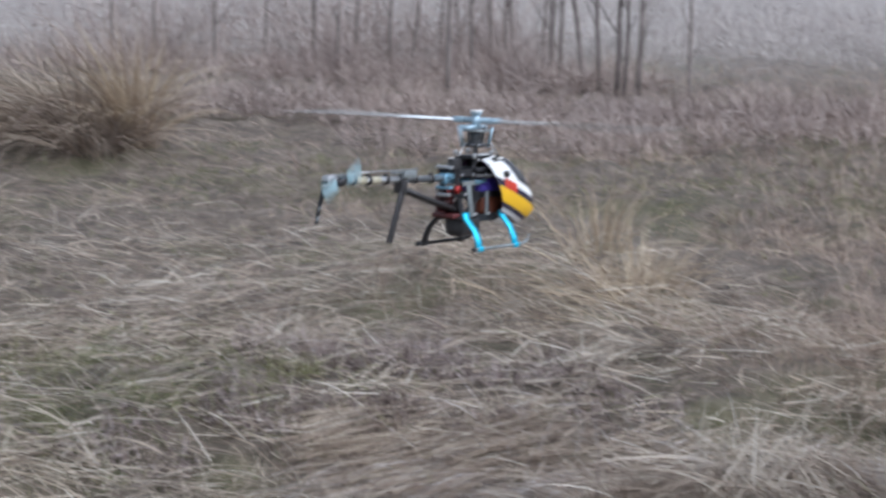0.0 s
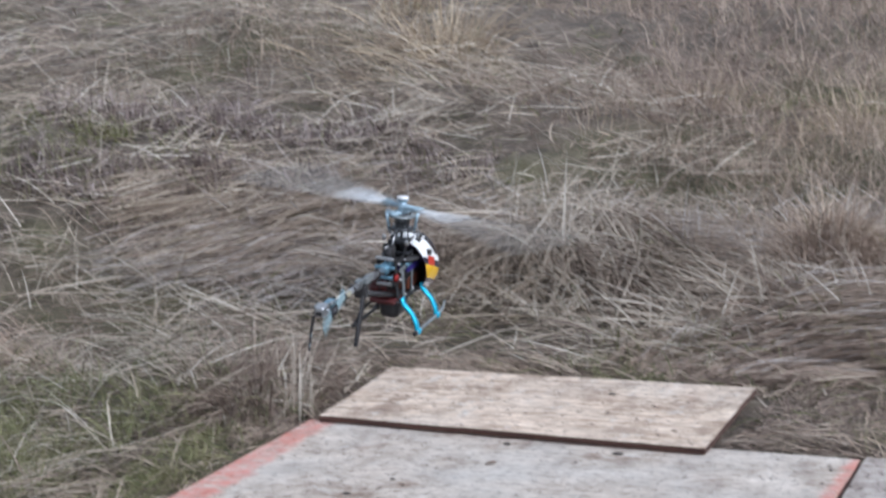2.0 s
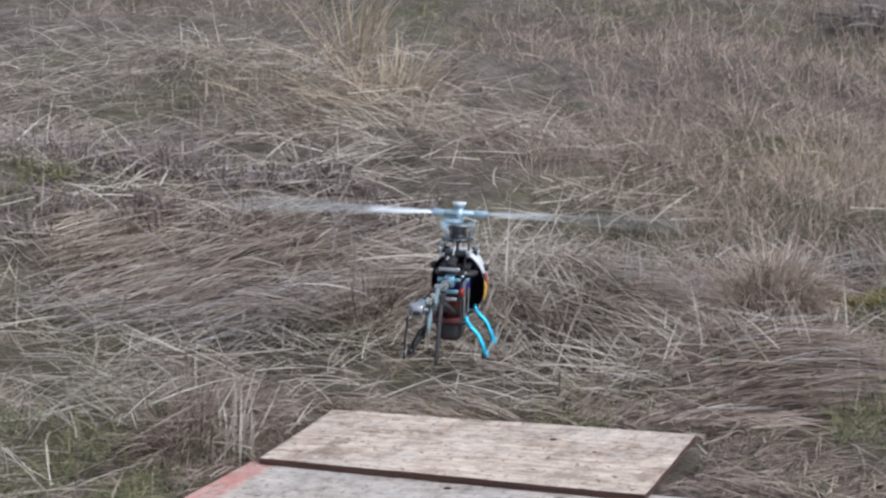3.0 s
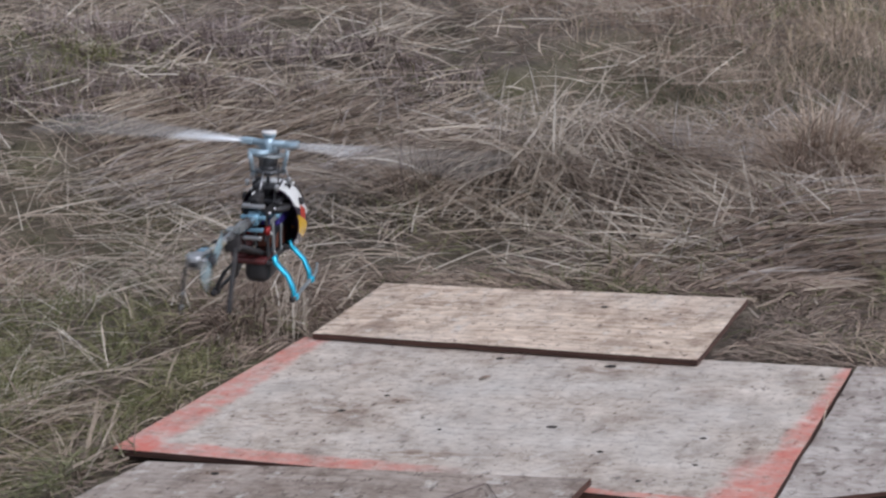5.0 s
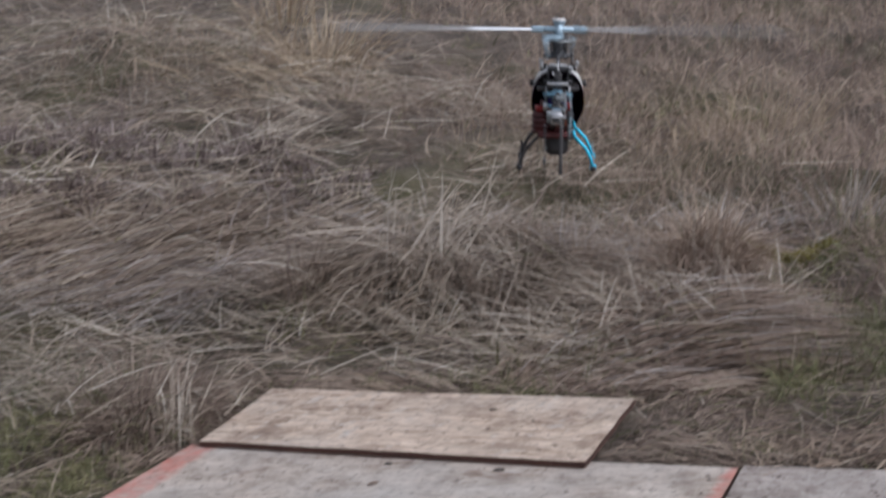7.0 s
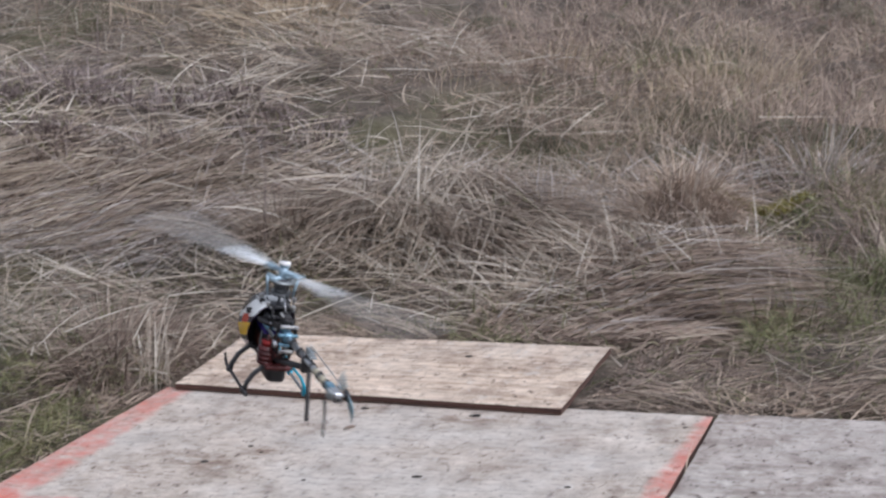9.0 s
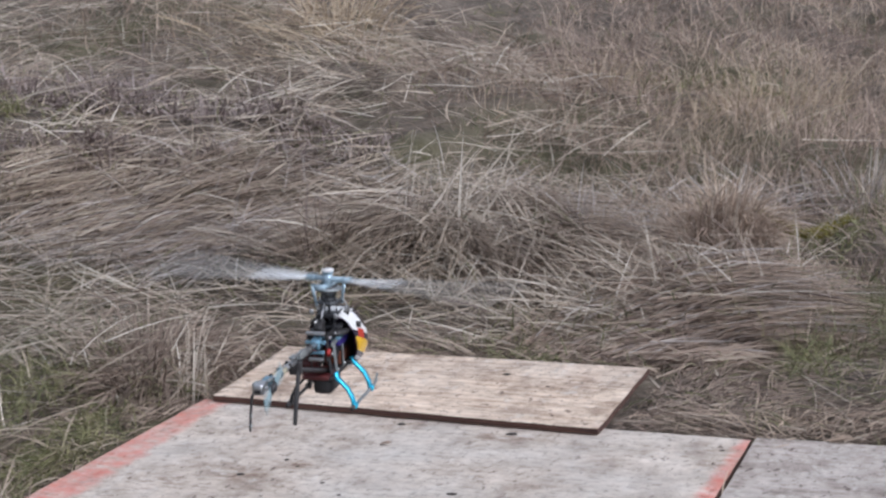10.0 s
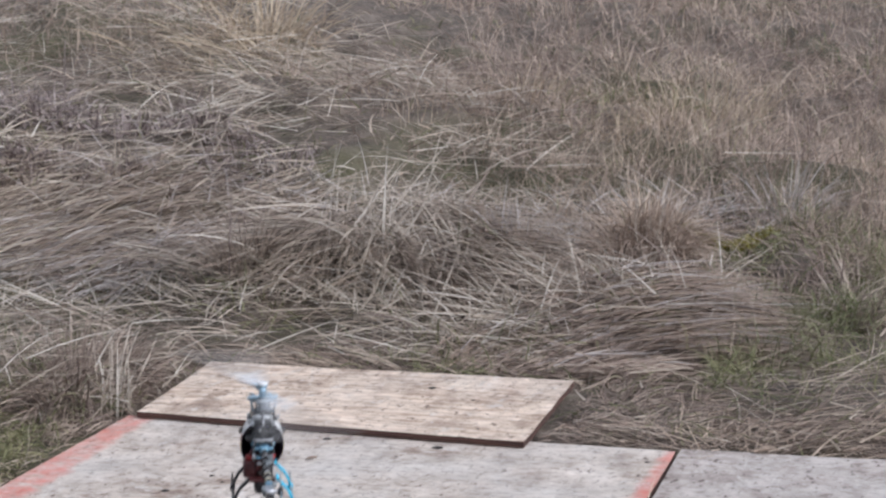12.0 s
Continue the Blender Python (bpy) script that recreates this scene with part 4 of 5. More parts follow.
lying_stem(((1.165, -0.085, 0.021), (1.25, -0.19, 0.023), (1.32, -0.30, 0.023)), 0.0018, "thin pale dry stem lying on the plywood", TWIG)


def curled_leaf(u, v, size, label):
    """A small dry leaf, cupped, lying on the plywood."""
    bm = bmesh.new()
    rows = []
    for k in range(7):
        f = k / 6
        w = size * 0.45 * math.sin(math.pi * (0.06 + 0.9 * f))
        mid = Vector((u + size * (f - 0.5) * 2, v + 0.2 * size * math.sin(3 * f), 0.004 + 0.35 * size * f * f))
        rows.append([bm.verts.new(SHEET @ (mid + Vector((0, c * w, abs(c) * w * 0.7)))) for c in (-1, -0.5, 0, 0.5, 1)])
    for a, b in zip(rows, rows[1:]):
        for k in range(4):
            bm.faces.new((a[k], a[k + 1], b[k + 1], b[k]))
    tagged(part("dry_leaf", bm, RUSSET, None), label, "leaf")


curled_leaf(2.04, 0.955, 0.035, "curled brown dry leaf on the plywood edge")
curled_leaf(1.075, -0.13, 0.018, "small pale dry leaf lying on the plywood")
curled_leaf(0.80, 0.66, 0.020, "small pale dry leaf lying on the plywood")


# ---------------------------------------------------------------- model helicopter: x ahead, y to its left, z up from the skids
def box(bm, centre, size, bevel=0.0, turn=None):
    m = Matrix.Translation(centre) @ (turn or Matrix.Identity(4)) @ Matrix.Diagonal((*size, 1))
    made = bmesh.ops.create_cube(bm, size=1.0, matrix=m)["verts"]
    if bevel:
        edges = list({e for v in made for e in v.link_edges})
        bmesh.ops.bevel(bm, geom=edges, offset=bevel, segments=2, affect="EDGES", profile=0.5)


def rod(bm, a, b, r, sides=10, r2=None):
    tube(bm, [Vector(a), Vector(b)], [r, r if r2 is None else r2], sides)


def helicopter():
    heli = new("model_helicopter", None)

    # canopy: rings from the slanted rear opening to the nose
    def shell(offset):
        bm = bmesh.new()
        rows = []
        top = [(-0.006, 0.151), (0.030, 0.157), (0.072, 0.150), (0.108, 0.130), (0.136, 0.105), (0.156, 0.079), (0.166, 0.062)]
        low = [(0.046, 0.040), (0.062, 0.035), (0.084, 0.031), (0.108, 0.030), (0.132, 0.033), (0.154, 0.041), (0.166, 0.051)]
        wide = [0.043, 0.0435, 0.0415, 0.037, 0.030, 0.020, 0.008]
        for (tx, tz), (lx, lz), w in zip(top, low, wide):
            row = []
            for s in range(24):
                a = 2 * math.pi * s / 24
                f = 0.5 - 0.5 * math.cos(a)
                q = abs(math.sin(a)) ** 0.75 * math.copysign(1, math.sin(a))
                w2 = (w - offset) * (1.0 - 0.25 * (f - 0.55) ** 2 * 4 * (f > 0.55))
                k = offset / 0.1
                row.append(bm.verts.new((tx + (lx - tx) * (f * (1 - 2 * k) + k), q * w2, tz + (lz - tz) * (f * (1 - 2 * k) + k))))
            rows.append(row)
        for r0, r1 in zip(rows, rows[1:]):
            for s in range(24):
                bm.faces.new((r0[s], r0[(s + 1) % 24], r1[(s + 1) % 24], r1[s]))
        bm.faces.new(rows[-1])
        return bm
    canopy = part("canopy", shell(0.0), CANOPY, heli, "white canopy with black, red and yellow flashes")
    part("lining", shell(0.002), LINING, canopy, "dark violet inside of the canopy")

    for side in (1, -1):
        bm = bmesh.new()
        rod(bm, (0.036, side * 0.036, 0.124), (0.036, side * 0.0455, 0.124), 0.0055, 14)
        part("grommet", bm, BLACK, canopy, "black rubber grommet")
        bm = bmesh.new()
        rod(bm, (0.036, side * 0.014, 0.124), (0.036, side * 0.040, 0.124), 0.0022, 8)
        part("canopy_post", bm, SILVER, heli, "bare metal canopy post")

    # side plates with cut-outs: bars of carbon round openings
    for side in (1, -1):
        bm = bmesh.new()
        y = side * 0.016
        for a, b, w in (((-0.075, 0.128), (0.075, 0.128), 0.012), ((-0.075, 0.092), (0.060, 0.088), 0.011), ((-0.05, 0.050), (0.075, 0.050), 0.012), ((-0.075, 0.128), (-0.055, 0.055), 0.012),
                        ((-0.030, 0.128), (-0.020, 0.052), 0.010), ((0.012, 0.128), (0.018, 0.052), 0.010), ((0.070, 0.128), (0.078, 0.055), 0.012), ((-0.055, 0.055), (0.0, 0.092), 0.008), ((-0.02, 0.150), (0.02, 0.150), 0.010), ((-0.02, 0.15), (-0.03, 0.128), 0.009), ((0.02, 0.15), (0.03, 0.128), 0.009)):
            va, vb = Vector((a[0], y, a[1])), Vector((b[0], y, b[1]))
            d = (vb - va)
            turn = Matrix.Rotation(-math.atan2(d.z, d.x), 4, "Y")
            box(bm, (va + vb) / 2, (d.length + w, 0.0016, w), 0.0, turn)
        part("side_frame", bm, CARBON, heli, smooth=False)
    for side in (1, -1):
        for bx, bz, sx, sz, lean in ((-0.036, 0.080, 0.011, 0.056, -14), (-0.034, 0.110, 0.050, 0.008, 0), (0.012, 0.074, 0.006, 0.042, 0)):
            bm = bmesh.new()
            box(bm, (bx, side * 0.0185, bz), (sx, 0.002, sz), 0.0006, Matrix.Rotation(radians(lean), 4, "Y"))
            part("frame_brace", bm, TUBE, heli, "grey metal frame brace")
    bm = bmesh.new()
    box(bm, (0.01, 0, 0.045), (0.14, 0.030, 0.004), 0.001)
    part("bottom_plate", bm, CARBON, heli)
    bm = bmesh.new()
    box(bm, (0.040, 0, 0.106), (0.098, 0.040, 0.026), 0.004)
    part("battery", bm, VIOLET, heli, "violet-blue wrapped battery pack")
    bm = bmesh.new()
    box(bm, (0.042, 0, 0.072), (0.07, 0.030, 0.032), 0.003)
    part("receiver", bm, RUST, heli, "rust-brown receiver box")
    bm = bmesh.new()
    rod(bm, (-0.052, 0.024, 0.056), (-0.052, 0.024, 0.090), 0.0145, 18)
    for z in (0.058, 0.066, 0.074, 0.082):
        rod(bm, (-0.052, 0.024, z), (-0.052, 0.024, z + 0.004), 0.0162, 18)
    rod(bm, (-0.052, 0.024, 0.090), (-0.052, 0.024, 0.108), 0.003, 8)
    motor = part("motor", bm, MAROON, heli, "dark red finned motor can")
    bm = bmesh.new()
    rod(bm, (-0.052, 0.024, 0.090), (-0.052, 0.024, 0.099), 0.0115, 16)
    part("motor_cap", bm, RED, motor, "bright red end cap")
    bm = bmesh.new()
    box(bm, (-0.046, 0.006, 0.056), (0.070, 0.046, 0.008), 0.002)
    part("motor_mount", bm, MAROON, heli, "dark red motor mount plate")
    for side in (1, -1):
        bm = bmesh.new()
        rod(bm, (-0.074, side * 0.015, 0.101), (-0.074, side * 0.022, 0.101), 0.007, 12)
        part("belt_pulley", bm, RED if side < 0 else SILVER, heli)
        for sx, sz in ((-0.062, 0.124), (-0.030, 0.124), (0.010, 0.124), (-0.050, 0.092), (-0.020, 0.056), (0.020, 0.056), (-0.016, 0.148), (0.016, 0.148)):
            bm = bmesh.new()
            rod(bm, (sx, side * 0.0155, sz), (sx, side * 0.0195, sz), 0.0026, 8)
            part("screw", bm, SILVER, heli)
    for lx, ly, lz in ((-0.020, 0.026, 0.158), (0.018, 0.028, 0.160), (0.004, -0.030, 0.160), (-0.030, -0.020, 0.155)):
        bm = bmesh.new()
        box(bm, (lx, ly, lz), (0.007, 0.006, 0.009), 0.0015)
        part("ball_link", bm, SILVER, heli, "bright ball link")
    bm = bmesh.new()
    rod(bm, (-0.022, -0.020, 0.150), (-0.026, -0.021, 0.188), 0.0011, 6)
    part("guide_pin", bm, BLACK, heli)
    for z, wide, mat in ((0.138, 0.033, SILVER), (0.122, 0.036, LIGHT_BLUE), (0.104, 0.030, LIGHT_BLUE), (0.092, 0.026, SILVER)):
        bm = bmesh.new()
        box(bm, (-0.086, 0, z), (0.007, wide, 0.0055), 0.001)
        part("rear_crossbar", bm, mat, heli)
    bm = bmesh.new()
    box(bm, (-0.03, 0.0, 0.038), (0.064, 0.036, 0.036), 0.010)
    rod(bm, (-0.035, 0, 0.052), (-0.035, 0, 0.026), 0.014, 14)
    part("speed_controller", bm, BLACK, heli, "rounded black speed controller under the frame")
    bm = bmesh.new()
    rod(bm, (0, 0, 0.118), (0, 0, 0.124), 0.034, 32)
    rod(bm, (0, 0, 0.112), (0, 0, 0.131), 0.010, 16)
    part("main_gear", bm, BLACK, heli)
    for sy, sx in ((0.022, 0.03), (-0.022, 0.03), (0.0, -0.058)):
        bm = bmesh.new()
        box(bm, (sx, sy, 0.140), (0.024, 0.012, 0.022), 0.001)
        box(bm, (sx, sy, 0.144), (0.033, 0.010, 0.002))
        rod(bm, (sx + 0.006, sy, 0.150), (sx + 0.006, sy, 0.155), 0.004, 10)
        servo = part("servo", bm, BLACK, heli, "small black servo")
        bm = bmesh.new()
        box(bm, (sx + 0.002, sy + math.copysign(0.0075, sy), 0.150), (0.018, 0.002, 0.004), 0.0008)
        part("horn", bm, WHITE, servo, "white servo horn")
        bm = bmesh.new()
        rod(bm, (sx + 0.006, sy * 1.2, 0.150), (sx * 0.5, sy * 0.95, 0.176), 0.0013, 6)
        part("linkage", bm, SILVER, heli)
    for z in (0.112, 0.132, 0.152):
        bm = bmesh.new()
        box(bm, (-0.01, 0, z), (0.030, 0.046 if z < 0.15 else 0.03, 0.007), 0.0015)
        part("frame_spacer", bm, LIGHT_BLUE if z < 0.12 else CARBON, heli)
    bm = bmesh.new()
    box(bm, (-0.080, 0, 0.119), (0.026, 0.017, 0.017), 0.003)
    part("boom_holder", bm, LIGHT_BLUE, heli, "pale blue tail boom holder")

    # tail
    bm = bmesh.new()
    rod(bm, (-0.085, 0, 0.119), (-0.372, 0, 0.128), 0.0056, 16)
    boom = part("tail_boom", bm, SILVER, heli, "bare metal tail boom")
    for k, x in enumerate((-0.125, -0.170, -0.205, -0.245, -0.290, -0.330)):
        z = 0.119 + (-0.085 - x) * 0.0313
        bm = bmesh.new()
        rod(bm, (x - 0.0035, 0, z), (x + 0.0035, 0, z), 0.0076, 14)
        box(bm, (x, 0, z + 0.0075), (0.006, 0.006, 0.005), 0.001)
        part("boom_clamp", bm, BLACK, boom, "black clamp")
    for x0, x1 in ((-0.262, -0.285), (-0.297, -0.324)):
        bm = bmesh.new()
        rod(bm, (x0, 0, 0.119 + (-0.085 - x0) * 0.0313), (x1, 0, 0.119 + (-0.085 - x1) * 0.0313), 0.0062, 14)
        part("sleeve", bm, STEM_TAPE, boom, "yellowed tape sleeve")
    bm = bmesh.new()
    box(bm, (-0.195, -0.009, 0.132), (0.032, 0.009, 0.012), 0.0015)
    box(bm, (-0.222, -0.004, 0.135), (0.020, 0.012, 0.004), 0.001)
    part("tail_servo", bm, TUBE, heli, "grey tail servo on the boom")
    bm = bmesh.new()
    rod(bm, (-0.18, -0.013, 0.140), (-0.36, -0.013, 0.140), 0.0011, 6)
    part("pushrod", bm, SILVER, heli)
    bm = bmesh.new()
    box(bm, (-0.381, 0, 0.129), (0.030, 0.016, 0.018), 0.003)
    rod(bm, (-0.379, -0.004, 0.129), (-0.379, -0.019, 0.129), 0.003, 10)
    gearbox = part("tail_gearbox", bm, SILVER, heli, "bare metal tail gearbox")
    bm = bmesh.new()
    box(bm, (-0.3965, 0, 0.127), (0.003, 0.010, 0.006), 0.0008)
    part("slot", bm, BLACK, gearbox, "dark slot")
    bm = bmesh.new()
    box(bm, (-0.352, 0, 0.130), (0.030, 0.013, 0.013), 0.002)
    part("gearbox_collar", bm, LIGHT_BLUE, gearbox, "pale blue collar")
    bm = bmesh.new()
    box(bm, (-0.376, 0.0105, 0.129), (0.018, 0.006, 0.016), 0.002)
    box(bm, (-0.366, -0.010, 0.138), (0.016, 0.006, 0.004), 0.001)
    part("gearbox_cover", bm, TUBE, heli, "grey gearbox cover")
    bm = bmesh.new()
    outline = [(-0.372, 0.118), (-0.384, 0.116), (-0.393, 0.092), (-0.399, 0.062), (-0.394, 0.060), (-0.385, 0.092)]
    for y in (0.0145, 0.0165):
        ring = [bm.verts.new((x, y, z)) for x, z in outline]
        bm.faces.new(ring)
    bm.verts.ensure_lookup_table()
    for k in range(6):
        bm.faces.new((bm.verts[k], bm.verts[(k + 1) % 6], bm.verts[6 + (k + 1) % 6], bm.verts[6 + k]))
    fin = part("tail_fin", bm, CARBON, heli, "narrow black tail fin", smooth=False)
    for z0 in (0.086, 0.070):
        bm = bmesh.new()
        box(bm, (-0.394 if z0 < 0.08 else -0.390, 0.0155, z0), (0.006, 0.003, 0.006))
        part("fin_stripe", bm, TUBE, fin, "grey stripe")

    # black strut from the frame to the boom and the rod that hangs from it
    bm = bmesh.new()
    rod(bm, (-0.050, -0.008, 0.062), (-0.205, -0.008, 0.108), 0.0042, 8)
    rod(bm, (-0.050, 0.008, 0.062), (-0.205, 0.004, 0.108), 0.0042, 8)
    box(bm, (-0.207, -0.002, 0.112), (0.014, 0.020, 0.022), 0.002)
    part("boom_strut", bm, BLACK, heli)
    bm = bmesh.new()
    box(bm, (-0.224, -0.007, 0.067), (0.011, 0.005, 0.094), 0.001, Matrix.Rotation(radians(21), 4, "Y"))
    part("tail_prop", bm, BLACK, heli, "black rod hanging from the tail boom")

    # undercarriage
    for side in (1, -1):
        bm = bmesh.new()
        pts = [Vector((x, side * 0.058, z)) for x, z in ((-0.074, 0.004), (-0.03, 0.004), (0.05, 0.004), (0.068, 0.005), (0.080, 0.010), (0.087, 0.019))]
        tube(bm, pts, [0.003] * 6, 8)
        tubes = part("skid_tube", bm, TUBE if side < 0 else BLACK, heli, "grey skid tube" if side < 0 else "black skid tube")
        bm = bmesh.new()
        rod(bm, (-0.080, side * 0.058, 0.004), (-0.072, side * 0.058, 0.004), 0.0042, 8)
        part("end_cap", bm, BLACK, tubes, "black end cap")
        for x in (-0.060, 0.045):
            bm = bmesh.new()
            prev = None
            arc = [(0.026, 0.062), (0.028, 0.052), (0.035, 0.045), (0.046, 0.034), (0.0545, 0.017), (0.058, 0.001)]
            for k, (y, z) in enumerate(arc):
                w = 0.0078 - 0.0022 * math.sin(k / 5 * math.pi)
                d = Vector((arc[min(k + 1, 5)][0] - arc[max(k - 1, 0)][0], arc[min(k + 1, 5)][1] - arc[max(k - 1, 0)][1])).normalized()
                n = Vector((-d.y, d.x)) * 0.0023
                ring = [bm.verts.new((x + sx * w, side * (y + sn * n.x), z + sn * n.y)) for sx, sn in ((-1, -1), (1, -1), (1, 1), (-1, 1))]
                if prev:
                    for s in range(4):
                        bm.faces.new((prev[s], prev[(s + 1) % 4], ring[(s + 1) % 4], ring[s]))
                else:
                    bm.faces.new(ring)
                prev = ring
            bm.faces.new(prev)
            box(bm, (x, side * 0.058, 0.004), (0.014, 0.010, 0.009), 0.002)
            if side < 0:
                part("skid_strut", bm, BLUE, heli, "bright cyan-blue skid strut")
            else:
                part("skid_strut", bm, BLACK, heli, "black skid strut")
    for x in (-0.060, 0.045):
        bm = bmesh.new()
        box(bm, (x, 0, 0.052), (0.016, 0.052, 0.007), 0.002)
        part("skid_mount", bm, BLACK, heli)

    # mast and swashplate
    bm = bmesh.new()
    rod(bm, (0, 0, 0.10), (0, 0, 0.226), 0.0026, 10)
    part("mast", bm, DARK_METAL, heli)
    bm = bmesh.new()
    rod(bm, (0, 0, 0.170), (0, 0, 0.175), 0.019, 20)
    rod(bm, (0, 0, 0.175), (0, 0, 0.180), 0.012, 16)
    for k in range(4):
        a = k * math.pi / 2 + 0.4
        rod(bm, (0.012 * math.cos(a), 0.012 * math.sin(a), 0.1725), (0.025 * math.cos(a), 0.025 * math.sin(a), 0.1725), 0.0025, 8)
    part("swashplate", bm, DARK_METAL, heli, "dark grey swashplate")

    # rotor head, built about its own centre
    bm = bmesh.new()
    rod(bm, (0, 0, -0.016), (0, 0, 0.010), 0.0075, 14)
    rod(bm, (0, 0, 0.010), (0, 0, 0.014), 0.010, 14)
    rod(bm, (-0.045, 0, 0), (0.045, 0, 0), 0.0052, 10)
    box(bm, (0.034, 0, 0), (0.020, 0.011, 0.010), 0.002)
    box(bm, (-0.034, 0, 0), (0.020, 0.011, 0.010), 0.002)
    rod(bm, (0, -0.030, -0.012), (0, 0.030, -0.012), 0.004, 8)
    for s in (1, -1):
        box(bm, (0.012, s * 0.016, -0.012), (0.026, 0.004, 0.008), 0.001)
        rod(bm, (0.022 * s, 0.018 * s, -0.012), (0.016 * s, 0.016 * s, -0.046), 0.0028, 6)
    rotor = part("main_rotor", bm, HEAD_BLUE, heli, "pale blue rotor head")
    rotor.location = (0, 0, 0.214)
    for k in range(5):
        a = 2 * math.pi * k / 5
        bm = bmesh.new()
        rod(bm, (0.015 * math.cos(a), 0.015 * math.sin(a), -0.010), (0.011 * math.cos(a + 0.5), 0.011 * math.sin(a + 0.5), -0.046), 0.0018, 6)
        part("pitch_link", bm, DARK_METAL, rotor, "dark grey pitch link")
    bm = bmesh.new()
    rod(bm, (0, 0, -0.044), (0, 0, -0.014), 0.0085, 16, 0.0115)
    part("washout_hub", bm, DARK_METAL, rotor, "dark grey washout hub")
    bm = bmesh.new()
    rod(bm, (0, 0, -0.0185), (0, 0, -0.0165), 0.025, 28)
    part("flybar_ring", bm, TUBE, rotor, "grey flybar ring")
    bm = bmesh.new()
    rod(bm, (0, 0, 0.014), (0, 0, 0.017), 0.011, 16)
    part("head_button", bm, WHITE, rotor, "white head button")
    for s in (1, -1):
        bm = bmesh.new()
        rows = []
        for x, c, twist in ((0.042, 0.014, 6), (0.060, 0.024, 6), (0.080, 0.032, 5), (0.200, 0.031, 5), (0.330, 0.030, 4), (0.352, 0.026, 4), (0.356, 0.018, 4)):
            row = []
            for u, h in ((0.5, 0.0), (0.25, 0.0022), (-0.1, 0.0018), (-0.5, 0.0), (-0.1, -0.0014), (0.25, -0.0018)):
                yy, zz = u * c, h
                a = radians(-twist)
                row.append(bm.verts.new((s * x, s * (yy * math.cos(a) - zz * math.sin(a)), yy * math.sin(a) + zz * math.cos(a))))
            rows.append(row)
        for r0, r1 in zip(rows, rows[1:]):
            for k in range(6):
                bm.faces.new((r0[k], r0[(k + 1) % 6], r1[(k + 1) % 6], r1[k]))
        bm.faces.new(rows[0]), bm.faces.new(rows[-1])
        part("rotor_blade", bm, BLADE, rotor, "pale grey main rotor blade")
    bm = bmesh.new()
    rod(bm, (0, -0.004, 0), (0, 0.006, 0), 0.006, 12)
    box(bm, (0, 0, 0), (0.010, 0.006, 0.022), 0.001)
    tail = part("tail_rotor", bm, CARBON, heli, "black tail rotor hub")
    tail.location = (-0.379, -0.020, 0.129)
    for s in (1, -1):
        bm = bmesh.new()
        box(bm, (0, 0, s * 0.031), (0.018, 0.002, 0.036), 0.0008)
        part("tail_blade", bm, DARK_BLADE, tail, "pale teal tail rotor blade")
    return tagged(heli, "radio-controlled model helicopter with striped canopy and cyan skids", "model helicopter"), rotor, tail


HELI, ROTOR, TAIL = helicopter()


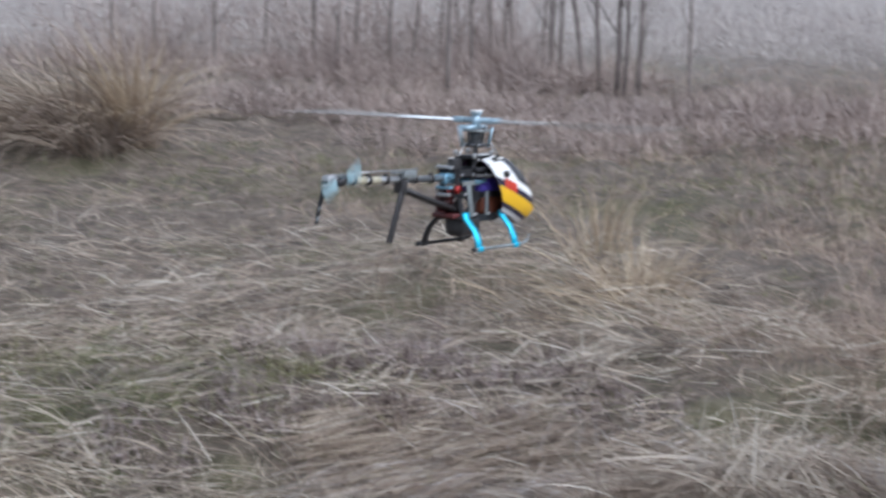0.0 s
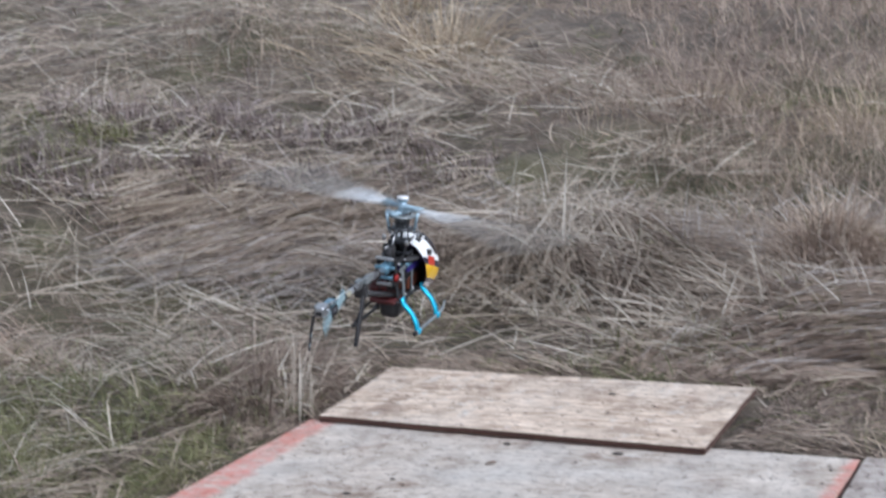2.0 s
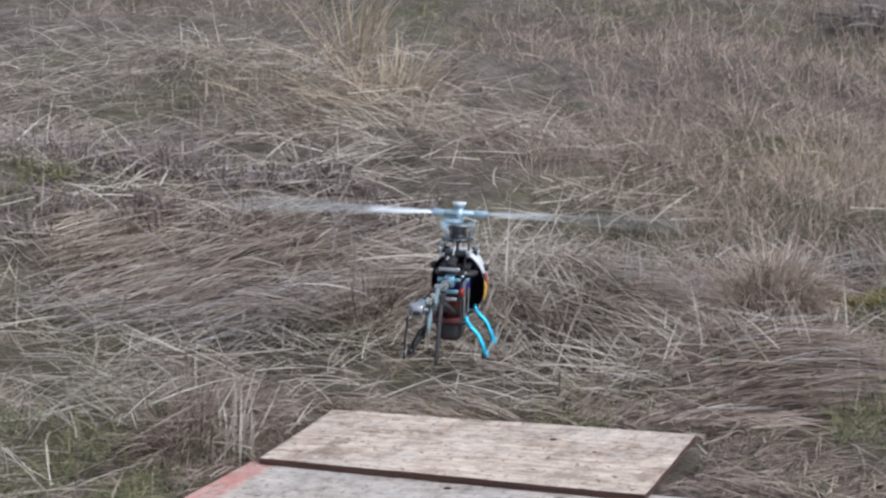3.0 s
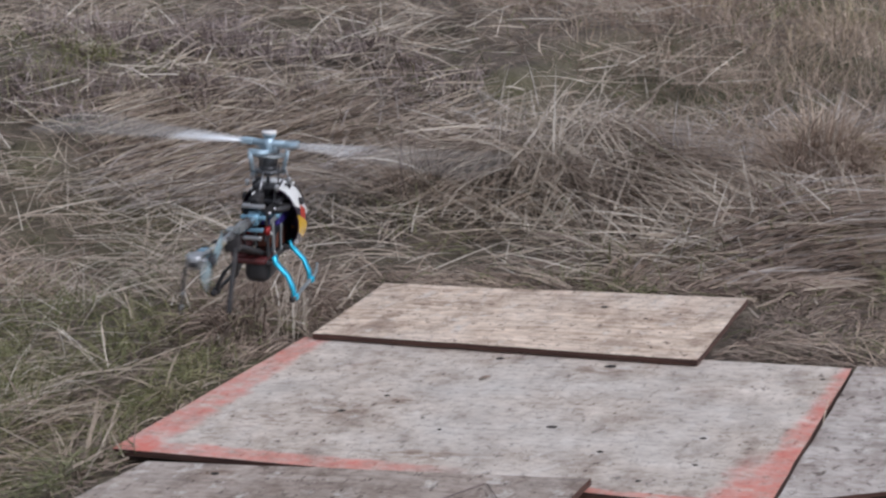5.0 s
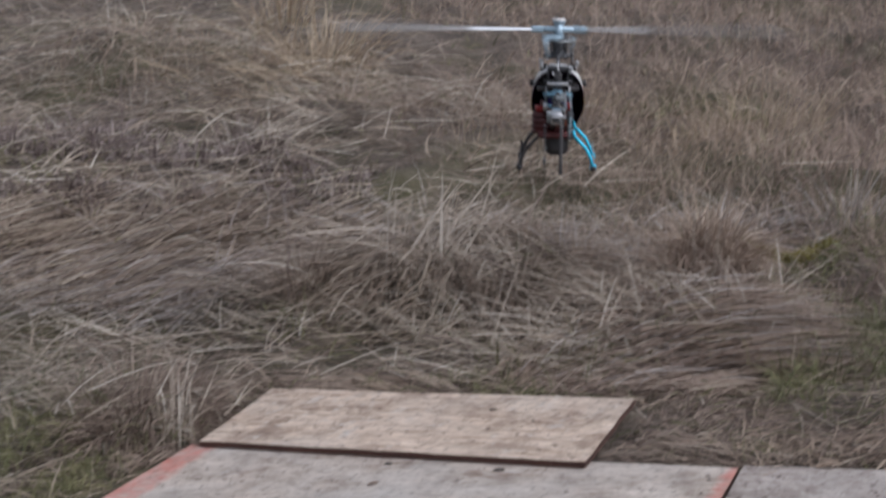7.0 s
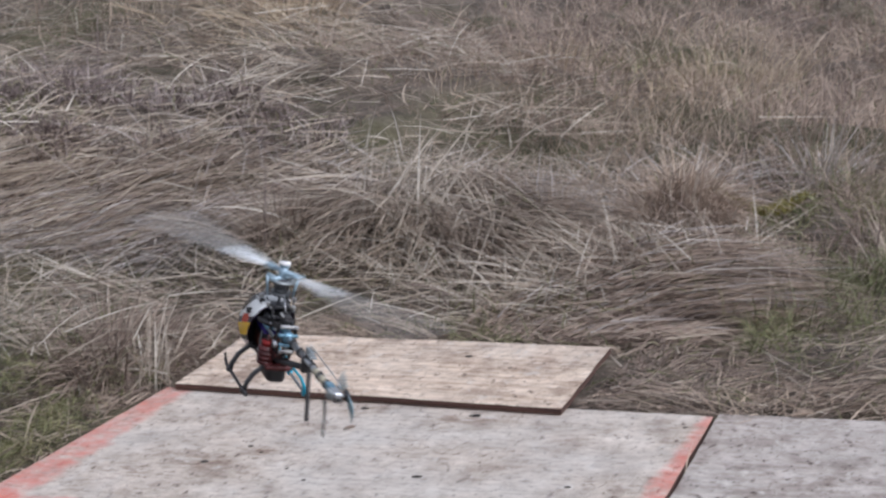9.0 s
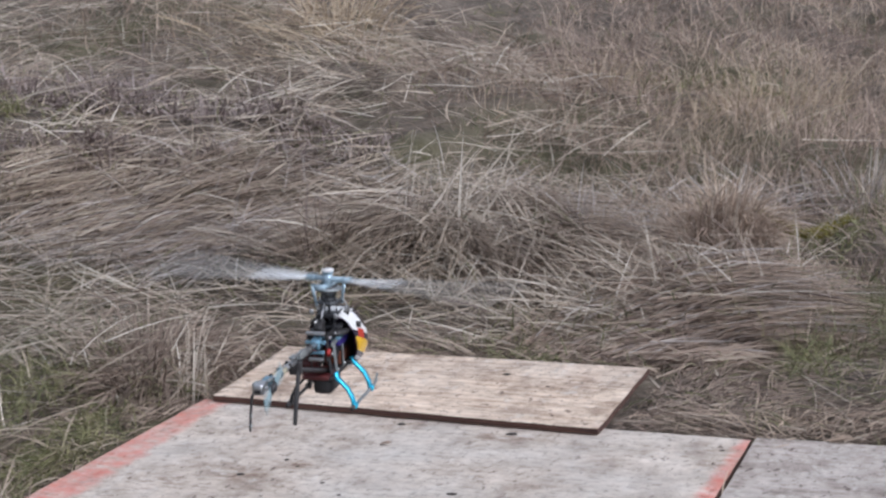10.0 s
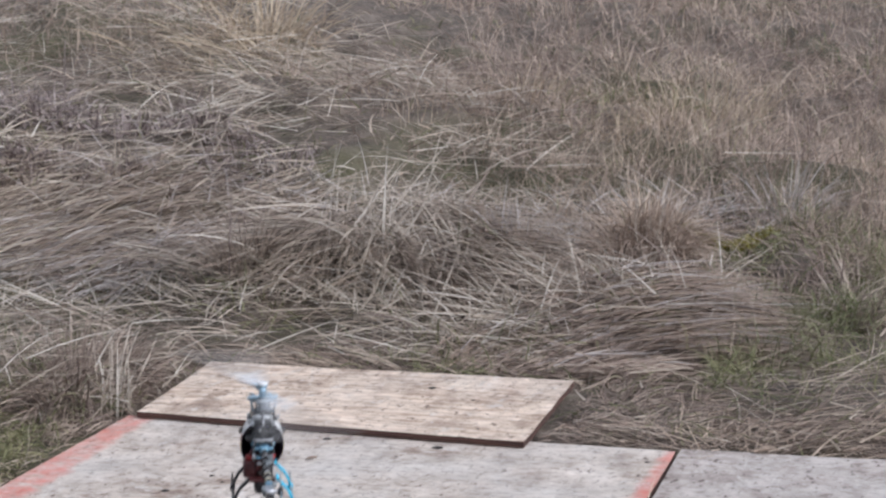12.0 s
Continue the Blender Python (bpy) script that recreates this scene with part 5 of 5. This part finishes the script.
# ---------------------------------------------------------------- what moves
def motions():
    # seconds, place of the skids' middle, heading, nose up, bank
    flight = [
        (0.0, -0.419, -1.663, 1.576, 59.6, -2.0, 0.4),
        (0.2, -0.385, -1.540, 1.473, 59.7, 2.9, 3.0),
        (0.5, -0.310, -1.451, 1.330, 62.8, 11.1, 0.5),
        (1.0, -0.296, -1.402, 1.159, 72.8, 4.4, 1.4),
        (1.5, -0.291, -1.430, 1.090, 75.8, 3.4, 3.3),
        (2.0, -0.227, -1.548, 0.969, 71.8, 0.3, 2.0),
        (2.2, -0.195, -1.610, 1.003, 79.5, -0.2, 2.1),
        (2.5, -0.151, -1.766, 1.164, 78.1, 1.5, 2.0),
        (3.0, -0.042, -1.979, 1.132, 80.1, -4.7, 0.1),
        (4.8, -0.350, -2.248, 1.122, 90.6, -5.9, 3.7),
        (5.0, -0.394, -2.222, 1.109, 81.2, -4.5, 2.4),
        (5.5, -0.461, -2.213, 0.964, 68.9, -6.3, 6.0),
        (6.0, -0.220, -2.135, 1.007, 60.1, -2.0, 0.0),
        (6.2, -0.095, -2.060, 1.061, 68.0, -2.8, -2.1),
        (6.5, 0.067, -1.948, 1.203, 79.2, -2.1, -2.1),
        (7.0, 0.253, -1.870, 1.378, 82.8, -2.5, 0.6),
        (7.2, 0.302, -1.862, 1.320, 85.9, -2.2, 1.4),
        (8.8, -0.137, -1.572, 0.841, 109.0, 6.2, 7.5),
        (9.0, -0.211, -1.560, 0.794, 105.2, 2.9, 9.3),
        (9.2, -0.244, -1.664, 0.791, 91.4, -6.0, 7.8),
        (9.5, -0.246, -1.744, 0.805, 73.2, -9.2, 3.9),
        (9.7, -0.208, -1.709, 0.811, 67.0, -5.9, 0.6),
        (10.0, -0.153, -1.683, 0.840, 74.0, -2.3, -3.5),
        (10.5, -0.157, -1.566, 0.923, 77.1, -4.5, 0.2),
        (11.0, -0.126, -1.382, 0.970, 81.4, -1.3, 2.2),
        (11.5, -0.087, -1.397, 0.827, 88.9, 8.4, 0.9),
        (12.0, -0.146, -1.313, 0.527, 92.1, -4.6, 0.0),
    ]
    walk(HELI, [(t, pose(x, y, z, bank, -up, turn)) for t, x, y, z, turn, up, bank in flight])
    # the way one blade points, in degrees from the x axis, at each half second; between them it makes seven half turns
    ways = [154, 152, 140, 150, 138, 165, 172, 160, 160, 165, 160, 148, 105, 168, 172, 165, 150, 140, 134, 160, 150, 168, 140, 126, 104]
    headings = [60, 63, 73, 76, 72, 78, 80, 83, 87, 90, 81, 69, 60, 79, 83, 92, 100, 106, 105, 73, 74, 77, 81, 89, 92]
    swing = [w - h - 1260 * j for j, (w, h) in enumerate(zip(ways, headings))]
    spin = [swing[k // 15] + (swing[min(k // 15 + 1, 24)] - swing[k // 15]) * (k % 15) / 15 for k in range(361)]
    walk(ROTOR, [(k / FPS, pose(0, 0, 0.214, 0, 0, spin[k])) for k in range(361)])
    walk(TAIL, [(k / FPS, pose(-0.379, -0.020, 0.129, 0, 84 * k + 70, 0)) for k in range(361)])


motions()
